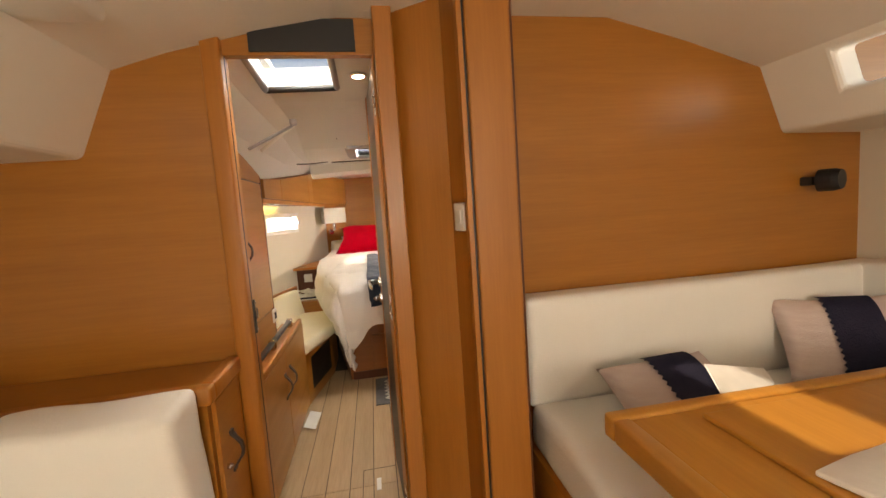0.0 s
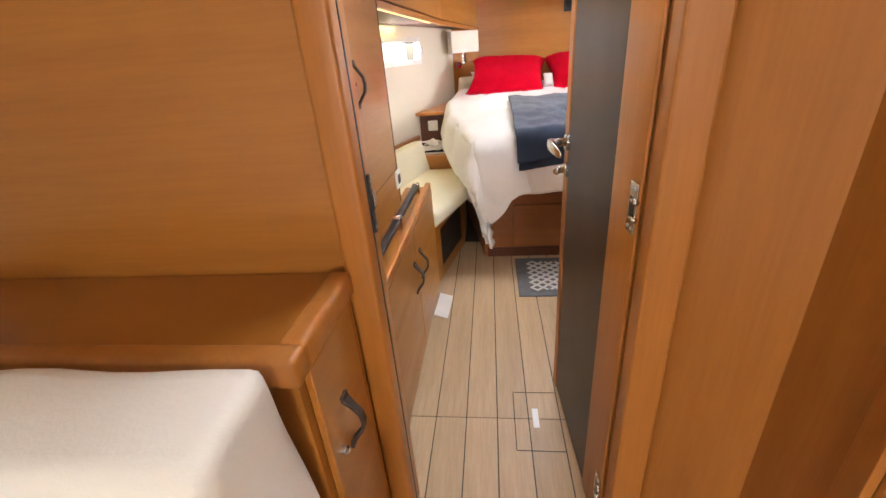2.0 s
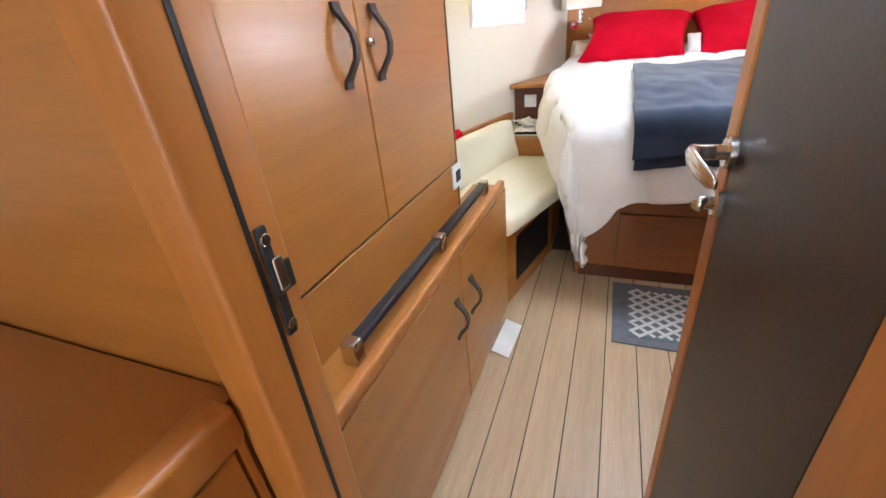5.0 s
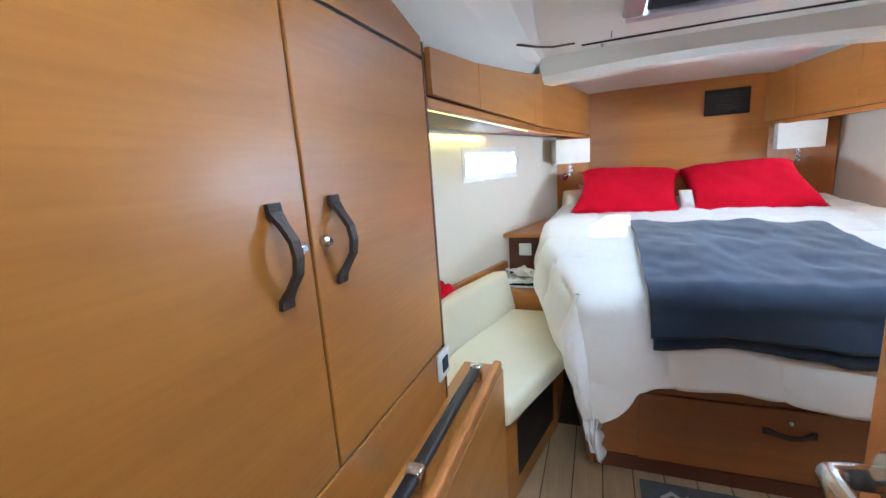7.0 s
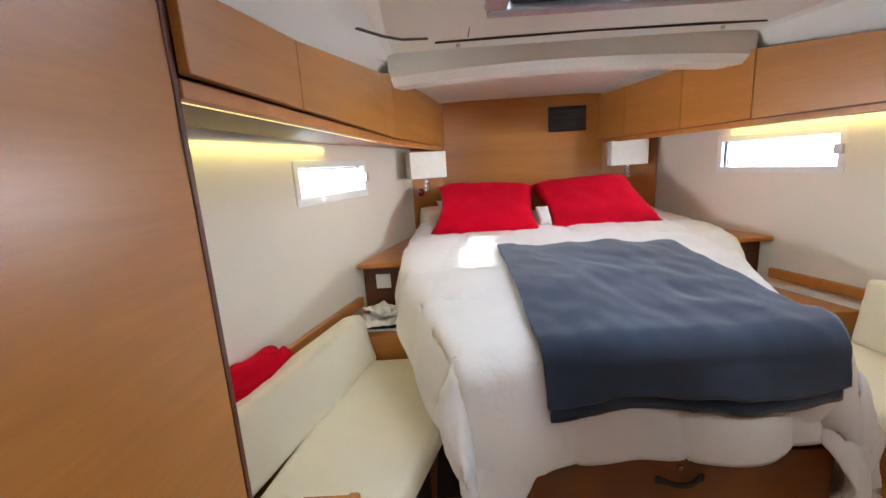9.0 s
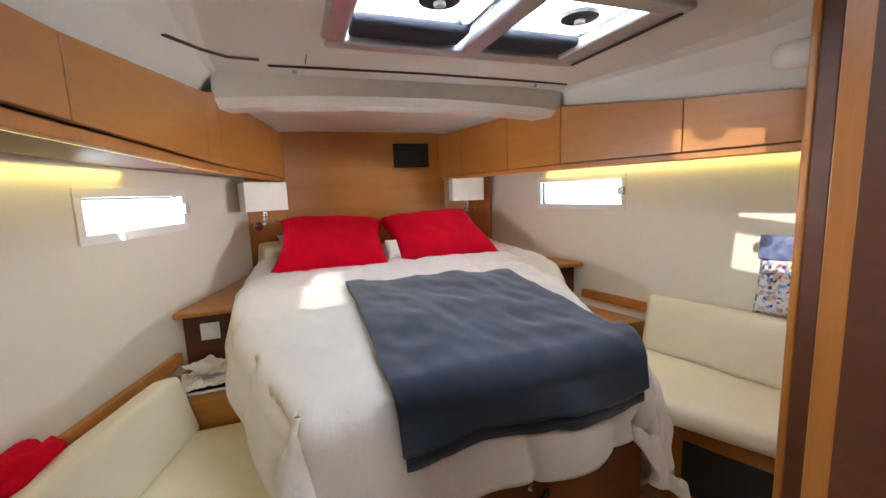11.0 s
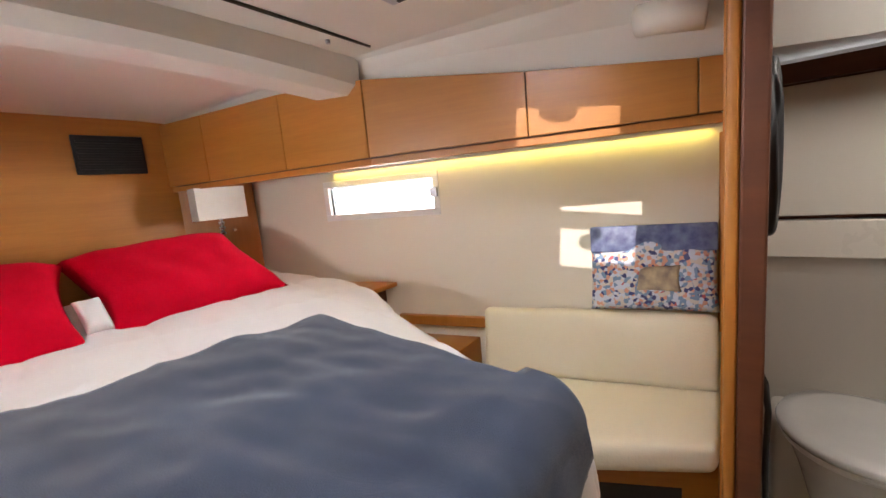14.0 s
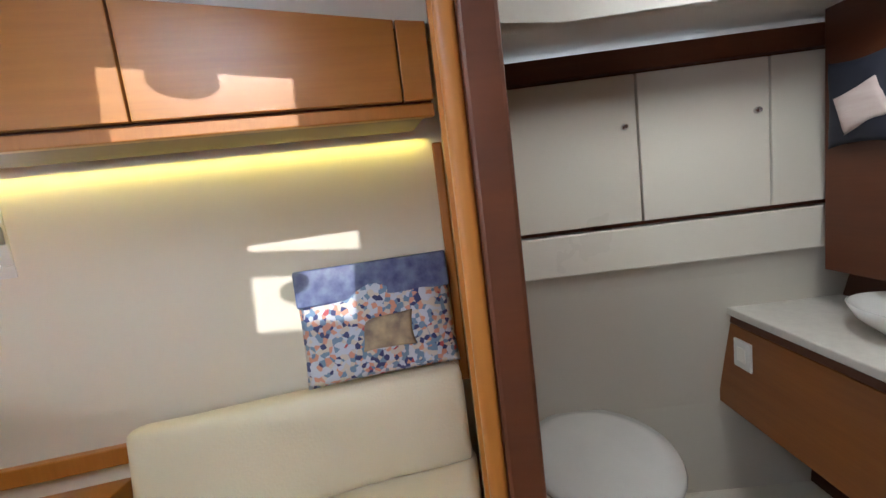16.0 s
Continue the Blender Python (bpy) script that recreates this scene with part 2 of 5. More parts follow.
def disc(name, centre, axis, radius, depth, mat, parent=None, sides=20, inner=0.86):
    """A round button with a chamfered rim."""
    bm = bmesh.new()
    turn = Vector(axis).to_track_quat("Z", "Y").to_matrix().to_4x4()
    rings = []
    for r, z in ((1, -0.5), (1, 0.2), (inner, 0.5)):
        rings.append([bm.verts.new((radius * r * math.cos(k * 2 * math.pi / sides), radius * r * math.sin(k * 2 * math.pi / sides), z * depth)) for k in range(sides)])
    for a, b in zip(rings, rings[1:]):
        for k in range(sides):
            bm.faces.new((a[k], a[(k + 1) % sides], b[(k + 1) % sides], b[k]))
    bm.faces.new(rings[0][::-1])
    bm.faces.new(rings[-1])
    bm.transform(Matrix.Translation(centre) @ turn)
    return finish(name, bm, mat, parent)


def cushion(name, size, m, mat, parent=None, puff=0.03, edge=0.03, seed=0, crease=0.006):
    """An upholstered block: rounded edges, faces that bulge, and slight hollows."""
    sx, sy, sz = size
    bm = bmesh.new()
    bmesh.ops.create_cube(bm, size=1)
    for v in bm.verts:
        v.co = Vector((v.co.x * sx, v.co.y * sy, v.co.z * sz))
    bmesh.ops.bevel(bm, geom=bm.edges[:], offset=min(edge, 0.45 * min(size)), segments=3, profile=0.6, affect="EDGES", clamp_overlap=True)
    bmesh.ops.subdivide_edges(bm, edges=[e for e in bm.edges if e.calc_length() > 0.12], cuts=7, use_grid_fill=True)
    for v in bm.verts:
        x, y, z = v.co.x / sx * 2, v.co.y / sy * 2, v.co.z / sz * 2
        b = [(1 - min(1, abs(q)) ** 2.4) for q in (x, y, z)]
        thin = min(range(3), key=lambda i: size[i])
        w = 1.0
        for i in range(3):
            if i != thin:
                w *= b[i]
        v.co[thin] += puff * w * (1 if v.co[thin] > 0 else -1)
        v.co += Vector((1, 1, 1)) * crease * noise.noise(v.co * 7 + Vector((seed, 0, 0)))
    bm.transform(m)
    return finish(name, bm, mat, parent, smooth=True)


def pillow(name, w, h, d, m, mat, parent=None, seed=0.0, pinch=0.10):
    """A stuffed pillow with pointed corners, a seam round it and wrinkles."""
    bm = bmesh.new()
    n = 26
    sheets = []
    for side in (1, -1):
        grid = []
        for i in range(n + 1):
            row = []
            for j in range(n + 1):
                u, v = -1 + 2 * i / n, -1 + 2 * j / n
                x = u * (1 - pinch * (1 - v * v) * abs(u) ** 3) * w / 2
                y = v * (1 - pinch * (1 - u * u) * abs(v) ** 3) * h / 2
                full = max(0, (1 - u**4) * (1 - v**4)) ** 0.55
                z = side * d / 2 * full
                z += 0.012 * full * noise.noise(Vector((x * 9 + seed, y * 6, side)))
                row.append(bm.verts.new((x, y, z)))
            grid.append(row)
        sheets.append(grid)
        for i in range(n):
            for j in range(n):
                bm.faces.new((grid[i][j], grid[i + 1][j], grid[i + 1][j + 1], grid[i][j + 1]))
    bmesh.ops.remove_doubles(bm, verts=bm.verts[:], dist=0.0004)
    bm.transform(m)
    return finish(name, bm, mat, parent, smooth=True)


def empty(name, x, y, z):
    ob = new(name)
    ob.location = (x, y, z)
    return ob


def under(parent, *parts):
    """Hang parts, built in the room's own axes, under their thing."""
    for p in parts:
        p.parent = parent
        p.matrix_parent_inverse = Matrix.Translation(-Vector(parent.location))
    return parent


def strap_handle(along, out, centre, length=0.16):
    """A bowed brown leather pull: feet at both ends, the middle standing off. along and out are unit vectors."""
    a, o, c = Vector(along), Vector(out), Vector(centre)
    pts = [c + a * (s * length / 2) + o * h for s, h in ((-1, 0.004), (-0.82, 0.006), (-0.6, 0.018), (-0.3, 0.034), (0, 0.038), (0.3, 0.034), (0.6, 0.018), (0.82, 0.006), (1, 0.004))]
    side = a.cross(o)
    bm = bmesh.new()
    rings = []
    for i, p in enumerate(pts):
        wide = 0.013 if i in (0, 1, 7, 8) else 0.0085
        t = (pts[min(i + 1, 8)] - pts[max(i - 1, 0)]).normalized()
        nn = side.cross(t).normalized() * 0.004
        rings.append([bm.verts.new(p + side * wide * k + nn * l) for k, l in ((-1, -1), (1, -1), (1, 1), (-1, 1))])
    for r, s in zip(rings, rings[1:]):
        for k in range(4):
            bm.faces.new((r[k], r[(k + 1) % 4], s[(k + 1) % 4], s[k]))
    bm.faces.new(rings[0][::-1])
    bm.faces.new(rings[-1])
    return finish("handle", bm, LEATHER)


def knob(centre, out):
    c, o = Vector(centre), Vector(out)
    return disc("knob", c + o * 0.008, o, 0.010, 0.018, STEEL, sides=14, inner=0.6)

# ---------------------------------------------------------------- setting: walls, floor, ceilings


def structure(ob, label, category):
    return tagged(ob, label, category, kind="structure")


def hull_port(y):
    return -1.6 - 0.27 * (4.09 - y)


def hull_star(y):
    return 1.0 + 0.22 * (4.27 - y)


# bulkhead between saloon and cabin: port part, starboard part, header over the doorway
structure(box("wall_bulkhead_port", -2.45, -1.195, 1.66, 1.70, 0.0, 2.2, WOOD_H, bevel=0.0), "glossy teak bulkhead panel beside the cabin doorway", "wall")
structure(box("wall_bulkhead_header", -1.13, -0.55, 1.662, 1.70, 2.035, 2.25, WOOD_H, bevel=0.0), "teak header above the cabin doorway", "wall")
structure(box("wall_bulkhead_header_grille", -1.03, -0.64, 1.652, 1.662, 2.045, 2.165, BLACK, bevel=0.002), "black panel set in the header above the doorway", "panel")
structure(box("wall_bulkhead_star", -0.13, 2.0, 1.62, 1.66, 0.0, 2.3, WOOD_H, bevel=0.0), "glossy teak bulkhead above the saloon settee", "wall")
structure(leaf("wall_return_panel", (-0.500, 1.614), (-0.335, 1.484), 0.0, 2.25, 0.03, WOOD_V, bevel=0.0), "teak panel turning out from the doorway", "wall")
structure(leaf("wall_return_side", (-0.335, 1.484), (-0.304, 1.325), 0.0, 2.25, 0.03, WOOD_V, bevel=0.0), "teak return beside the post", "wall")
structure(box("trim_post", -0.292, -0.140, 1.300, 1.62, 0.0, 2.25, WOOD_V, bevel=0.008), "solid teak post at the end of the bulkhead", "post")
structure(box("trim_post_bead", -0.138, -0.125, 1.325, 1.62, 0.0, 2.25, WOOD_D, bevel=0.002), "dark bead along the teak post", "trim")
structure(box("trim_post_lip", -0.318, -0.301, 1.302, 1.345, 0.0, 2.25, WOOD_V, bevel=0.002), "teak bead along the post", "trim")
structure(box("trim_post_groove", -0.3005, -0.2925, 1.312, 1.345, 0.0, 2.25, BLACK, bevel=0.0), "dark groove beside the teak post", "trim")
structure(box("trim_door_jamb_port", -1.193, -1.125, 1.63, 1.725, 0.0, 2.2, WOOD_V, bevel=0.010, segments=3), "rounded teak door jamb", "jamb")
structure(box("trim_door_jamb_star", -0.572, -0.500, 1.562, 1.616, 0.0, 2.2, WOOD_V, bevel=0.006), "teak hinge jamb of the cabin door", "jamb")
# Thin black strip laid on the jamb to draw its dark gap.
structure(box("trim_door_jamb_gap", -1.1252, -1.1235, 1.674, 1.680, 0.0, 2.1, BLACK, bevel=0.0), "black strip drawing the gap line in the door jamb", "trim")
structure(box("trim_door_sill", -1.125, -0.605, 1.655, 1.70, 0.002, 0.012, WOOD_D, bevel=0.003), "dark teak door sill", "sill")

# hull sides
structure(pierced("wall_hull_port", (hull_port(1.70), 1.70), (hull_port(5.9), 5.9), 0.0, 2.1, 0.07, (2.40, 3.12, 1.285, 1.460), HULL), "ivory lined hull side of the cabin, with a port light", "wall")
structure(pierced("wall_hull_star", (hull_star(5.9), 5.9), (hull_star(3.0), 3.0), 0.0, 2.1, 0.07, (0.925, 1.655, 1.275, 1.475), HULL), "ivory lined hull side of the cabin, with a long port light", "wall")
structure(box("wall_headboard", -1.25, 0.75, 5.75, 5.80, 0.0, 2.05, WOOD_H, bevel=0.0), "teak headboard bulkhead at the bow end", "wall")
structure(leaf("wall_head_corner_port", (-0.975, 5.748), (-1.28, 5.42), 0.3, 1.60, -0.03, WOOD_V, bevel=0.002), "teak corner panel behind the reading lamp", "wall")
structure(leaf("wall_head_corner_star", (0.36, 5.748), (0.70, 5.52), 0.3, 1.60, 0.03, WOOD_V, bevel=0.002), "teak corner panel behind the reading lamp", "wall")

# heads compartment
# The partition's shaded aft side is put into its dark wood colour.
structure(box("wall_heads_forward", 0.44, 1.36, 2.985, 3.035, 0.0, 2.1, WOOD_D, bevel=0.0), "teak partition between cabin and heads, shade put into its colour", "wall")
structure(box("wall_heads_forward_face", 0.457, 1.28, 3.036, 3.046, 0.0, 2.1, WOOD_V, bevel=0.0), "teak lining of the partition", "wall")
# Shaded aft half of the doorway post, darkened by its material.
structure(box("trim_heads_post_inner", 0.402, 0.470, 2.960, 3.012, 0.0, 2.1, WOOD_D, bevel=0.006), "aft half of the heads doorway post, shade put into its colour", "post")
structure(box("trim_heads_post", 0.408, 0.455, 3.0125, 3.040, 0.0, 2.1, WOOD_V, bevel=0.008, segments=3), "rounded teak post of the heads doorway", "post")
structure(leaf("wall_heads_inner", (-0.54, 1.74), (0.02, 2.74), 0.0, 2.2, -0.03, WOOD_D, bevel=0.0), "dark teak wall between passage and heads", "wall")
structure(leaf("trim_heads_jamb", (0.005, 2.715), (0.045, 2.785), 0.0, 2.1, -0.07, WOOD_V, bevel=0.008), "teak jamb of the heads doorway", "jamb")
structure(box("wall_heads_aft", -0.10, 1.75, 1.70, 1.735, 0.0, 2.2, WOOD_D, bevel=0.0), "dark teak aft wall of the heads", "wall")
structure(box("wall_heads_band", 1.188, 1.42, 1.735, 2.985, 1.028, 1.165, GEL, bevel=0.006), "white moulded ledge under the heads lockers", "wall")
structure(box("floor_heads", 0.06, 1.40, 1.735, 2.985, 0.002, 0.03, GEL, bevel=0.0), "white moulded shower floor of the heads", "floor")

structure(box("trim_hull_corner", 1.225, 1.258, 3.048, 3.080, 0.70, 1.512, WOOD_V, bevel=0.006), "teak corner bead where hull and partition meet", "trim")

# saloon shell behind and around the start
structure(box("wall_saloon_star", 1.72, 1.78, -2.6, 1.66, 0.0, 1.75, HULL, bevel=0.0), "ivory lined saloon side", "wall")
structure(box("wall_saloon_aft", -2.5, 1.78, -2.65, -2.6, 0.0, 2.4, WOOD_H, bevel=0.0), "teak aft wall of the saloon", "wall")


def strip(name, lines, mat, label, category, thick=0.03):
    """A lining lofted through rows of points of equal number, with a back."""
    bm = bmesh.new()
    front = [[bm.verts.new(p) for p in row] for row in lines]
    back = [[bm.verts.new(Vector(p) + Vector((0, 0, thick))) for p in row] for row in lines]
    for g in (front, back):
        for r, s in zip(g, g[1:]):
            for i in range(len(r) - 1):
                bm.faces.new((r[i], r[i + 1], s[i + 1], s[i]))
    n, m = len(lines), len(lines[0])
    rim = [(i, 0) for i in range(n)] + [(n - 1, j) for j in range(1, m)] + [(i, m - 1) for i in range(n - 2, -1, -1)] + [(0, j) for j in range(m - 2, 0, -1)]
    for (a, b), (c, d) in zip(rim, rim[1:] + rim[:1]):
        bm.faces.new((front[a][b], front[c][d], back[c][d], back[a][b]))
    ob = finish(name, bm, mat)
    for f in ob.data.polygons:
        f.use_smooth = False
    return structure(ob, label, category)


strip("wall_saloon_port", [[(-2.05, y, 0.0), (-2.215, y, 0.87), (-2.335, y, 1.37), (-2.43, y, 1.78)] for y in (-2.6, 0.0, 1.659)], HULL, "ivory lined saloon side", "wall")

strip("wall_heads_hull", [[(1.40, y, 0.0)] + [(1.20 + 0.17 * (k / 9) ** 0.8, y, 1.03 - 0.60 * k / 9) for k in range(9, -1, -1)] for y in (1.736, 2.3, 2.984)], GEL, "white moulded hull side in the heads", "wall")

# saloon headliner: crown, and the side boxes with their windows
CROWN = [(-1.50, 1.985), (-1.32, 2.043), (-1.0, 2.12), (-0.71, 2.172), (0.40, 2.165), (0.78, 2.07), (1.15, 1.957)]
strip("ceiling_saloon", [[(x, y, z) for x, z in CROWN] for y in (-2.6, -1.0, 0.4, 1.0, 1.665)], LINER, "cream moulded saloon headliner", "ceiling")


def side_box(name, top, low, outer, y0, y1, hole, tag):
    """Sloped cheek under the side deck, pierced by a window; then its flat bottom."""
    (xa, za), (xb, zb) = top, low
    ys = [-2.6, hole[0], hole[1], 1.665]
    ks = [0, hole[2], hole[3], 1]
    bm = bmesh.new()
    g = [[bm.verts.new((xa + (xb - xa) * k, y, za + (zb - za) * k)) for k in ks] for y in ys]
    for i in range(3):
        for j in range(3):
            if (i, j) != (1, 1):
                bm.faces.new((g[i][j], g[i + 1][j], g[i + 1][j + 1], g[i][j + 1]))
    side = 1 if outer > 0 else -1
    out = [bm.verts.new((outer, y, zb - 0.01)) for y in ys]
    for i in range(3):
        bm.faces.new((g[i][3], g[i + 1][3], out[i + 1], out[i]))
    inner = [g[1][1], g[2][1], g[2][2], g[1][2]]
    deep = [bm.verts.new(v.co + Vector((side * 0.10, 0, 0.02))) for v in inner]
    for i in range(4):
        bm.faces.new((inner[i], inner[(i + 1) % 4], deep[(i + 1) % 4], deep[i]))
    ob = finish(name, bm, LINER)
    mod = ob.modifiers.new("edge", "BEVEL")
    mod.width, mod.segments, mod.limit_method = 0.02, 3, "ANGLE"
    return structure(ob, tag, "ceiling")


side_box("ceiling_side_port", (-1.50, 1.987), (-1.63, 1.68), -2.5, -2.6, 1.66, (0.56, 1.20, 0.06, 0.44), "cream side box under the deck with a small window")
side_box("ceiling_side_star", (1.15, 1.959), (1.275, 1.66), 1.78, -2.6, 1.66, (0.80, 1.335, 0.12, 0.60), "cream side box under the deck with a small window")
structure(box("ceiling_hood_port", -1.52, -1.30, 1.05, 1.30, 1.985, 2.035, LINER, bevel=0.02, segments=3), "cream moulded hood under the headliner", "ceiling")

# cabin headliner with the hatch opening
HX0, HX1, HY0, HY1 = -0.75, 0.21, 3.27, 3.79


def face_port(y):
    return -1.325 + 0.078 * (y - 2.80) if y < 4.3 else -1.209 + 0.165 * (y - 4.3)


def face_star(y):
    return 0.80 - 0.233 * (y - 3.06) if y < 4.26 else 0.52 - 0.125 * (y - 4.26)


def rim_height(y):
    return float(np.interp(y, [1.7, 2.75, 3.2, 4.1, 4.4, 5.75], [1.70, 1.69, 1.72, 1.83, 1.89, 1.905]))


def crown_height(y):
    return float(np.interp(y, [1.7, 2.6, 3.3, 4.5, 5.75], [2.10, 2.00, 1.93, 1.945, 1.915]))


def cabin_row(y):
    a, b = face_port(max(y, 2.0)) - 0.04, face_star(max(y, 3.0)) + 0.04
    inset = float(np.interp(y, [1.7, 2.7, 3.9, 4.4], [0.34, 0.32, 0.12, 0.06]))
    zr, zc = rim_height(y), crown_height(y)
    row = [(a, y, zr)]
    for k in (0.35, 0.7, 1.0):
        row.append((a + inset * k, y, zr + (zc - zr) * math.sin(k * math.pi / 2)))
    row += [(HX0, y, zc + 0.006), (HX1, y, zc + 0.006)]
    for k in (1.0, 0.7, 0.35):
        row.append((b - inset * k, y, zr + (zc - zr) * math.sin(k * math.pi / 2)))
    row.append((b, y, zr))
    return row


rows = [cabin_row(y) for y in (1.69, 1.78, 2.14, 2.75, HY0, HY1, 4.1, 4.4, 5.0, 5.78)]
bm = bmesh.new()
g = [[bm.verts.new(p) for p in r] for r in rows]
for i in range(len(g) - 1):
    for j in range(len(g[0]) - 1):
        if (i, j) not in ((4, 4), (1, 3)):
            bm.faces.new((g[i][j], g[i + 1][j], g[i + 1][j + 1], g[i][j + 1]))
for i, j, rise in ((4, 4, 0.06), (1, 3, 0.10)):
    well = [g[i][j], g[i + 1][j], g[i + 1][j + 1], g[i][j + 1]]
    up = [bm.verts.new(v.co + Vector((0, 0, rise))) for v in well]
    for k in range(4):
        bm.faces.new((well[k], well[(k + 1) % 4], up[(k + 1) % 4], up[k]))
SMALL = [v.co.copy() for v in (g[1][3], g[2][3], g[2][4], g[1][4])]
# seams pressed into the lining are separate cords; added unseen deck blocks stray light
deck = [bm.verts.new(p) for p in ((-2.3, 2.3, 2.03), (-2.3, 6.0, 2.03), (HX0, HY0, 2.0), (HX0, HY1, 2.0), (HX1, HY1, 2.0), (HX1, HY0, 2.0), (1.7, 2.3, 2.03), (1.7, 6.0, 2.03))]
bm.faces.new((deck[0], deck[1], deck[3], deck[2]))
bm.faces.new((deck[1], deck[7], deck[4], deck[3]))
bm.faces.new((deck[7], deck[6], deck[5], deck[4]))
bm.faces.new((deck[6], deck[0], deck[2], deck[5]))
# Unseen covers added where light would leak past the headliner edges.
structure(box("deck_port", -2.4, -1.06, 1.6, 2.32, 2.17, 2.2, LINER, bevel=0.0), "unseen cover added above the wardrobe against light leaks", "deck")
structure(box("deck_star", -0.60, 1.8, 1.6, 2.32, 2.17, 2.2, LINER, bevel=0.0), "unseen cover added above the passage against light leaks", "deck")
ceiling = structure(finish("ceiling_cabin", bm, LINER), "cream moulded cabin headliner with a deck hatch", "ceiling")
structure(strip("ceiling_heads", [[(x, y, z) for x, z in ((0.05, 2.0), (0.8, 1.95), (1.05, 1.80), (1.42, 1.70))] for y in (1.70, 2.4, 3.0)], LINER, "cream moulded headliner of the heads", "ceiling"), "cream moulded headliner of the heads", "ceiling")
structure(box("ceiling_heads_cove", 1.00, 1.30, 1.735, 2.985, 1.735, 1.80, LINER, bevel=0.02, segments=3), "cream rounded cove above the heads lockers", "ceiling")

# deck beam across the cabin
bm = bmesh.new()
prof = [(4.27, 1.955), (4.285, 1.865), (4.33, 1.83), (4.50, 1.84), (4.56, 1.95)]
cols = []
for k in range(13):
    s = k / 12
    x = -1.20 + s * 1.72
    arch = 0.035 * (1 - (2 * s - 1) ** 2)
    cols.append([bm.verts.new((x, y, z + (arch if z < 1.9 else 0.03) - 0.025)) for y, z in prof])
for a, b in zip(cols, cols[1:]):
    for i in range(len(prof) - 1):
        bm.faces.new((a[i], a[i + 1], b[i + 1], b[i]))
bm.faces.new(cols[0])
bm.faces.new(cols[-1])
structure(finish("ceiling_beam", bm, LINER, smooth=False), "cream moulded deck beam across the cabin", "beam")
structure(rod("trim_ceiling_seam_fwd", [(-0.97, 4.135, crown_height(4.13) + 0.001), (-0.3, 4.12, crown_height(4.12) + 0.004), (0.45, 4.135, crown_height(4.13) + 0.001)], 0.006, CAULK), "dark seam in the headliner", "trim")
structure(rod("trim_ceiling_seam_port", [(-1.30, 3.50, 1.86), (-1.16, 3.86, 1.90), (-1.10, 3.98, 1.918), (-1.0, 4.05, 1.935)], 0.005, CAULK), "dark seam in the headliner", "trim")
structure(rod("trim_ceiling_seam_long", [(-0.83, 3.0, crown_height(3.0) + 0.003), (-0.83, 4.09, crown_height(4.09) + 0.003)], 0.0022, CAULK), "fine seam in the headliner", "trim")
for x in (-0.87, 0.30):
    structure(disc("trim_ceiling_button", (x, 4.19, 1.938), (0, 0, -1), 0.009, 0.012, ALU, sides=12), "small metal button on the headliner", "button")

# ---------------------------------------------------------------- cabin hatch
hatch = empty("deck_hatch", -0.27, 3.53, 1.94)
tagged(hatch, "aluminium deck hatch with two acrylic lids and dark blinds", "hatch")
parts = []
zf = 1.922
parts.append(box("frame_forward", HX0 - 0.03, HX1 + 0.03, HY1 - 0.03, HY1 + 0.035, zf, zf + 0.045, ALU, bevel=0.008))
parts.append(box("frame_aft", HX0 - 0.03, HX1 + 0.03, HY0 - 0.035, HY0 + 0.03, zf, zf + 0.045, ALU, bevel=0.008))
parts.append(box("frame_port", HX0 - 0.045, HX0 + 0.035, HY0 + 0.03, HY1 - 0.03, zf + 0.002, zf + 0.06, ALU, bevel=0.012))
parts.append(box("frame_star", HX1 - 0.085, HX1 + 0.03, HY0 + 0.03, HY1 - 0.03, zf + 0.002, zf + 0.045, ALU, bevel=0.008))
parts.append(box("divider", -0.295, -0.215, HY0 + 0.02, HY1 - 0.02, zf + 0.004, zf + 0.055, ALU, bevel=0.012))
parts.append(box("gasket", HX1 + 0.002, HX1 + 0.014, HY0, HY1, zf - 0.006, zf + 0.002, BLACK, bevel=0.002))
for x0, x1 in ((HX0 + 0.04, -0.30), (-0.21, HX1 - 0.02)):
    pane = box("pane", x0, x1, HY0 + 0.02, HY1 - 0.02, zf + 0.060, zf + 0.066, ACRYL, bevel=0.0)
    pane.visible_shadow = False
    parts.append(pane)
    parts.append(box("blind", x0 + 0.005, x1 - 0.01, HY1 - 0.16, HY1 - 0.028, zf + 0.020, zf + 0.056, NAVY, bevel=0.014, segments=3))
    xm = (x0 + x1) / 2 + 0.03
    parts.append(disc("vent_dial", (xm, HY0 + 0.22, zf + 0.050), (0, 0, -1), 0.062, 0.018, BLACK, sides=24, inner=0.7))
    parts.append(disc("dial_hub", (xm, HY0 + 0.22, zf + 0.036), (0, 0, -1), 0.018, 0.012, PLASTIC, sides=14))
    for y in (HY1 - 0.10, ):
        parts.append(rod("latch", [(x1 - 0.03, y + 0.03, zf + 0.04), (x1 - 0.03, y, zf + 0.06), (x1 - 0.055, y - 0.06, zf + 0.05)], 0.011, BLACK))
    parts.append(rod("stay", [(x1 - 0.02, HY0 + 0.06, zf + 0.045), (x1 - 0.02, HY1 - 0.15, zf + 0.045)], 0.008, STEEL))
under(hatch, *parts)

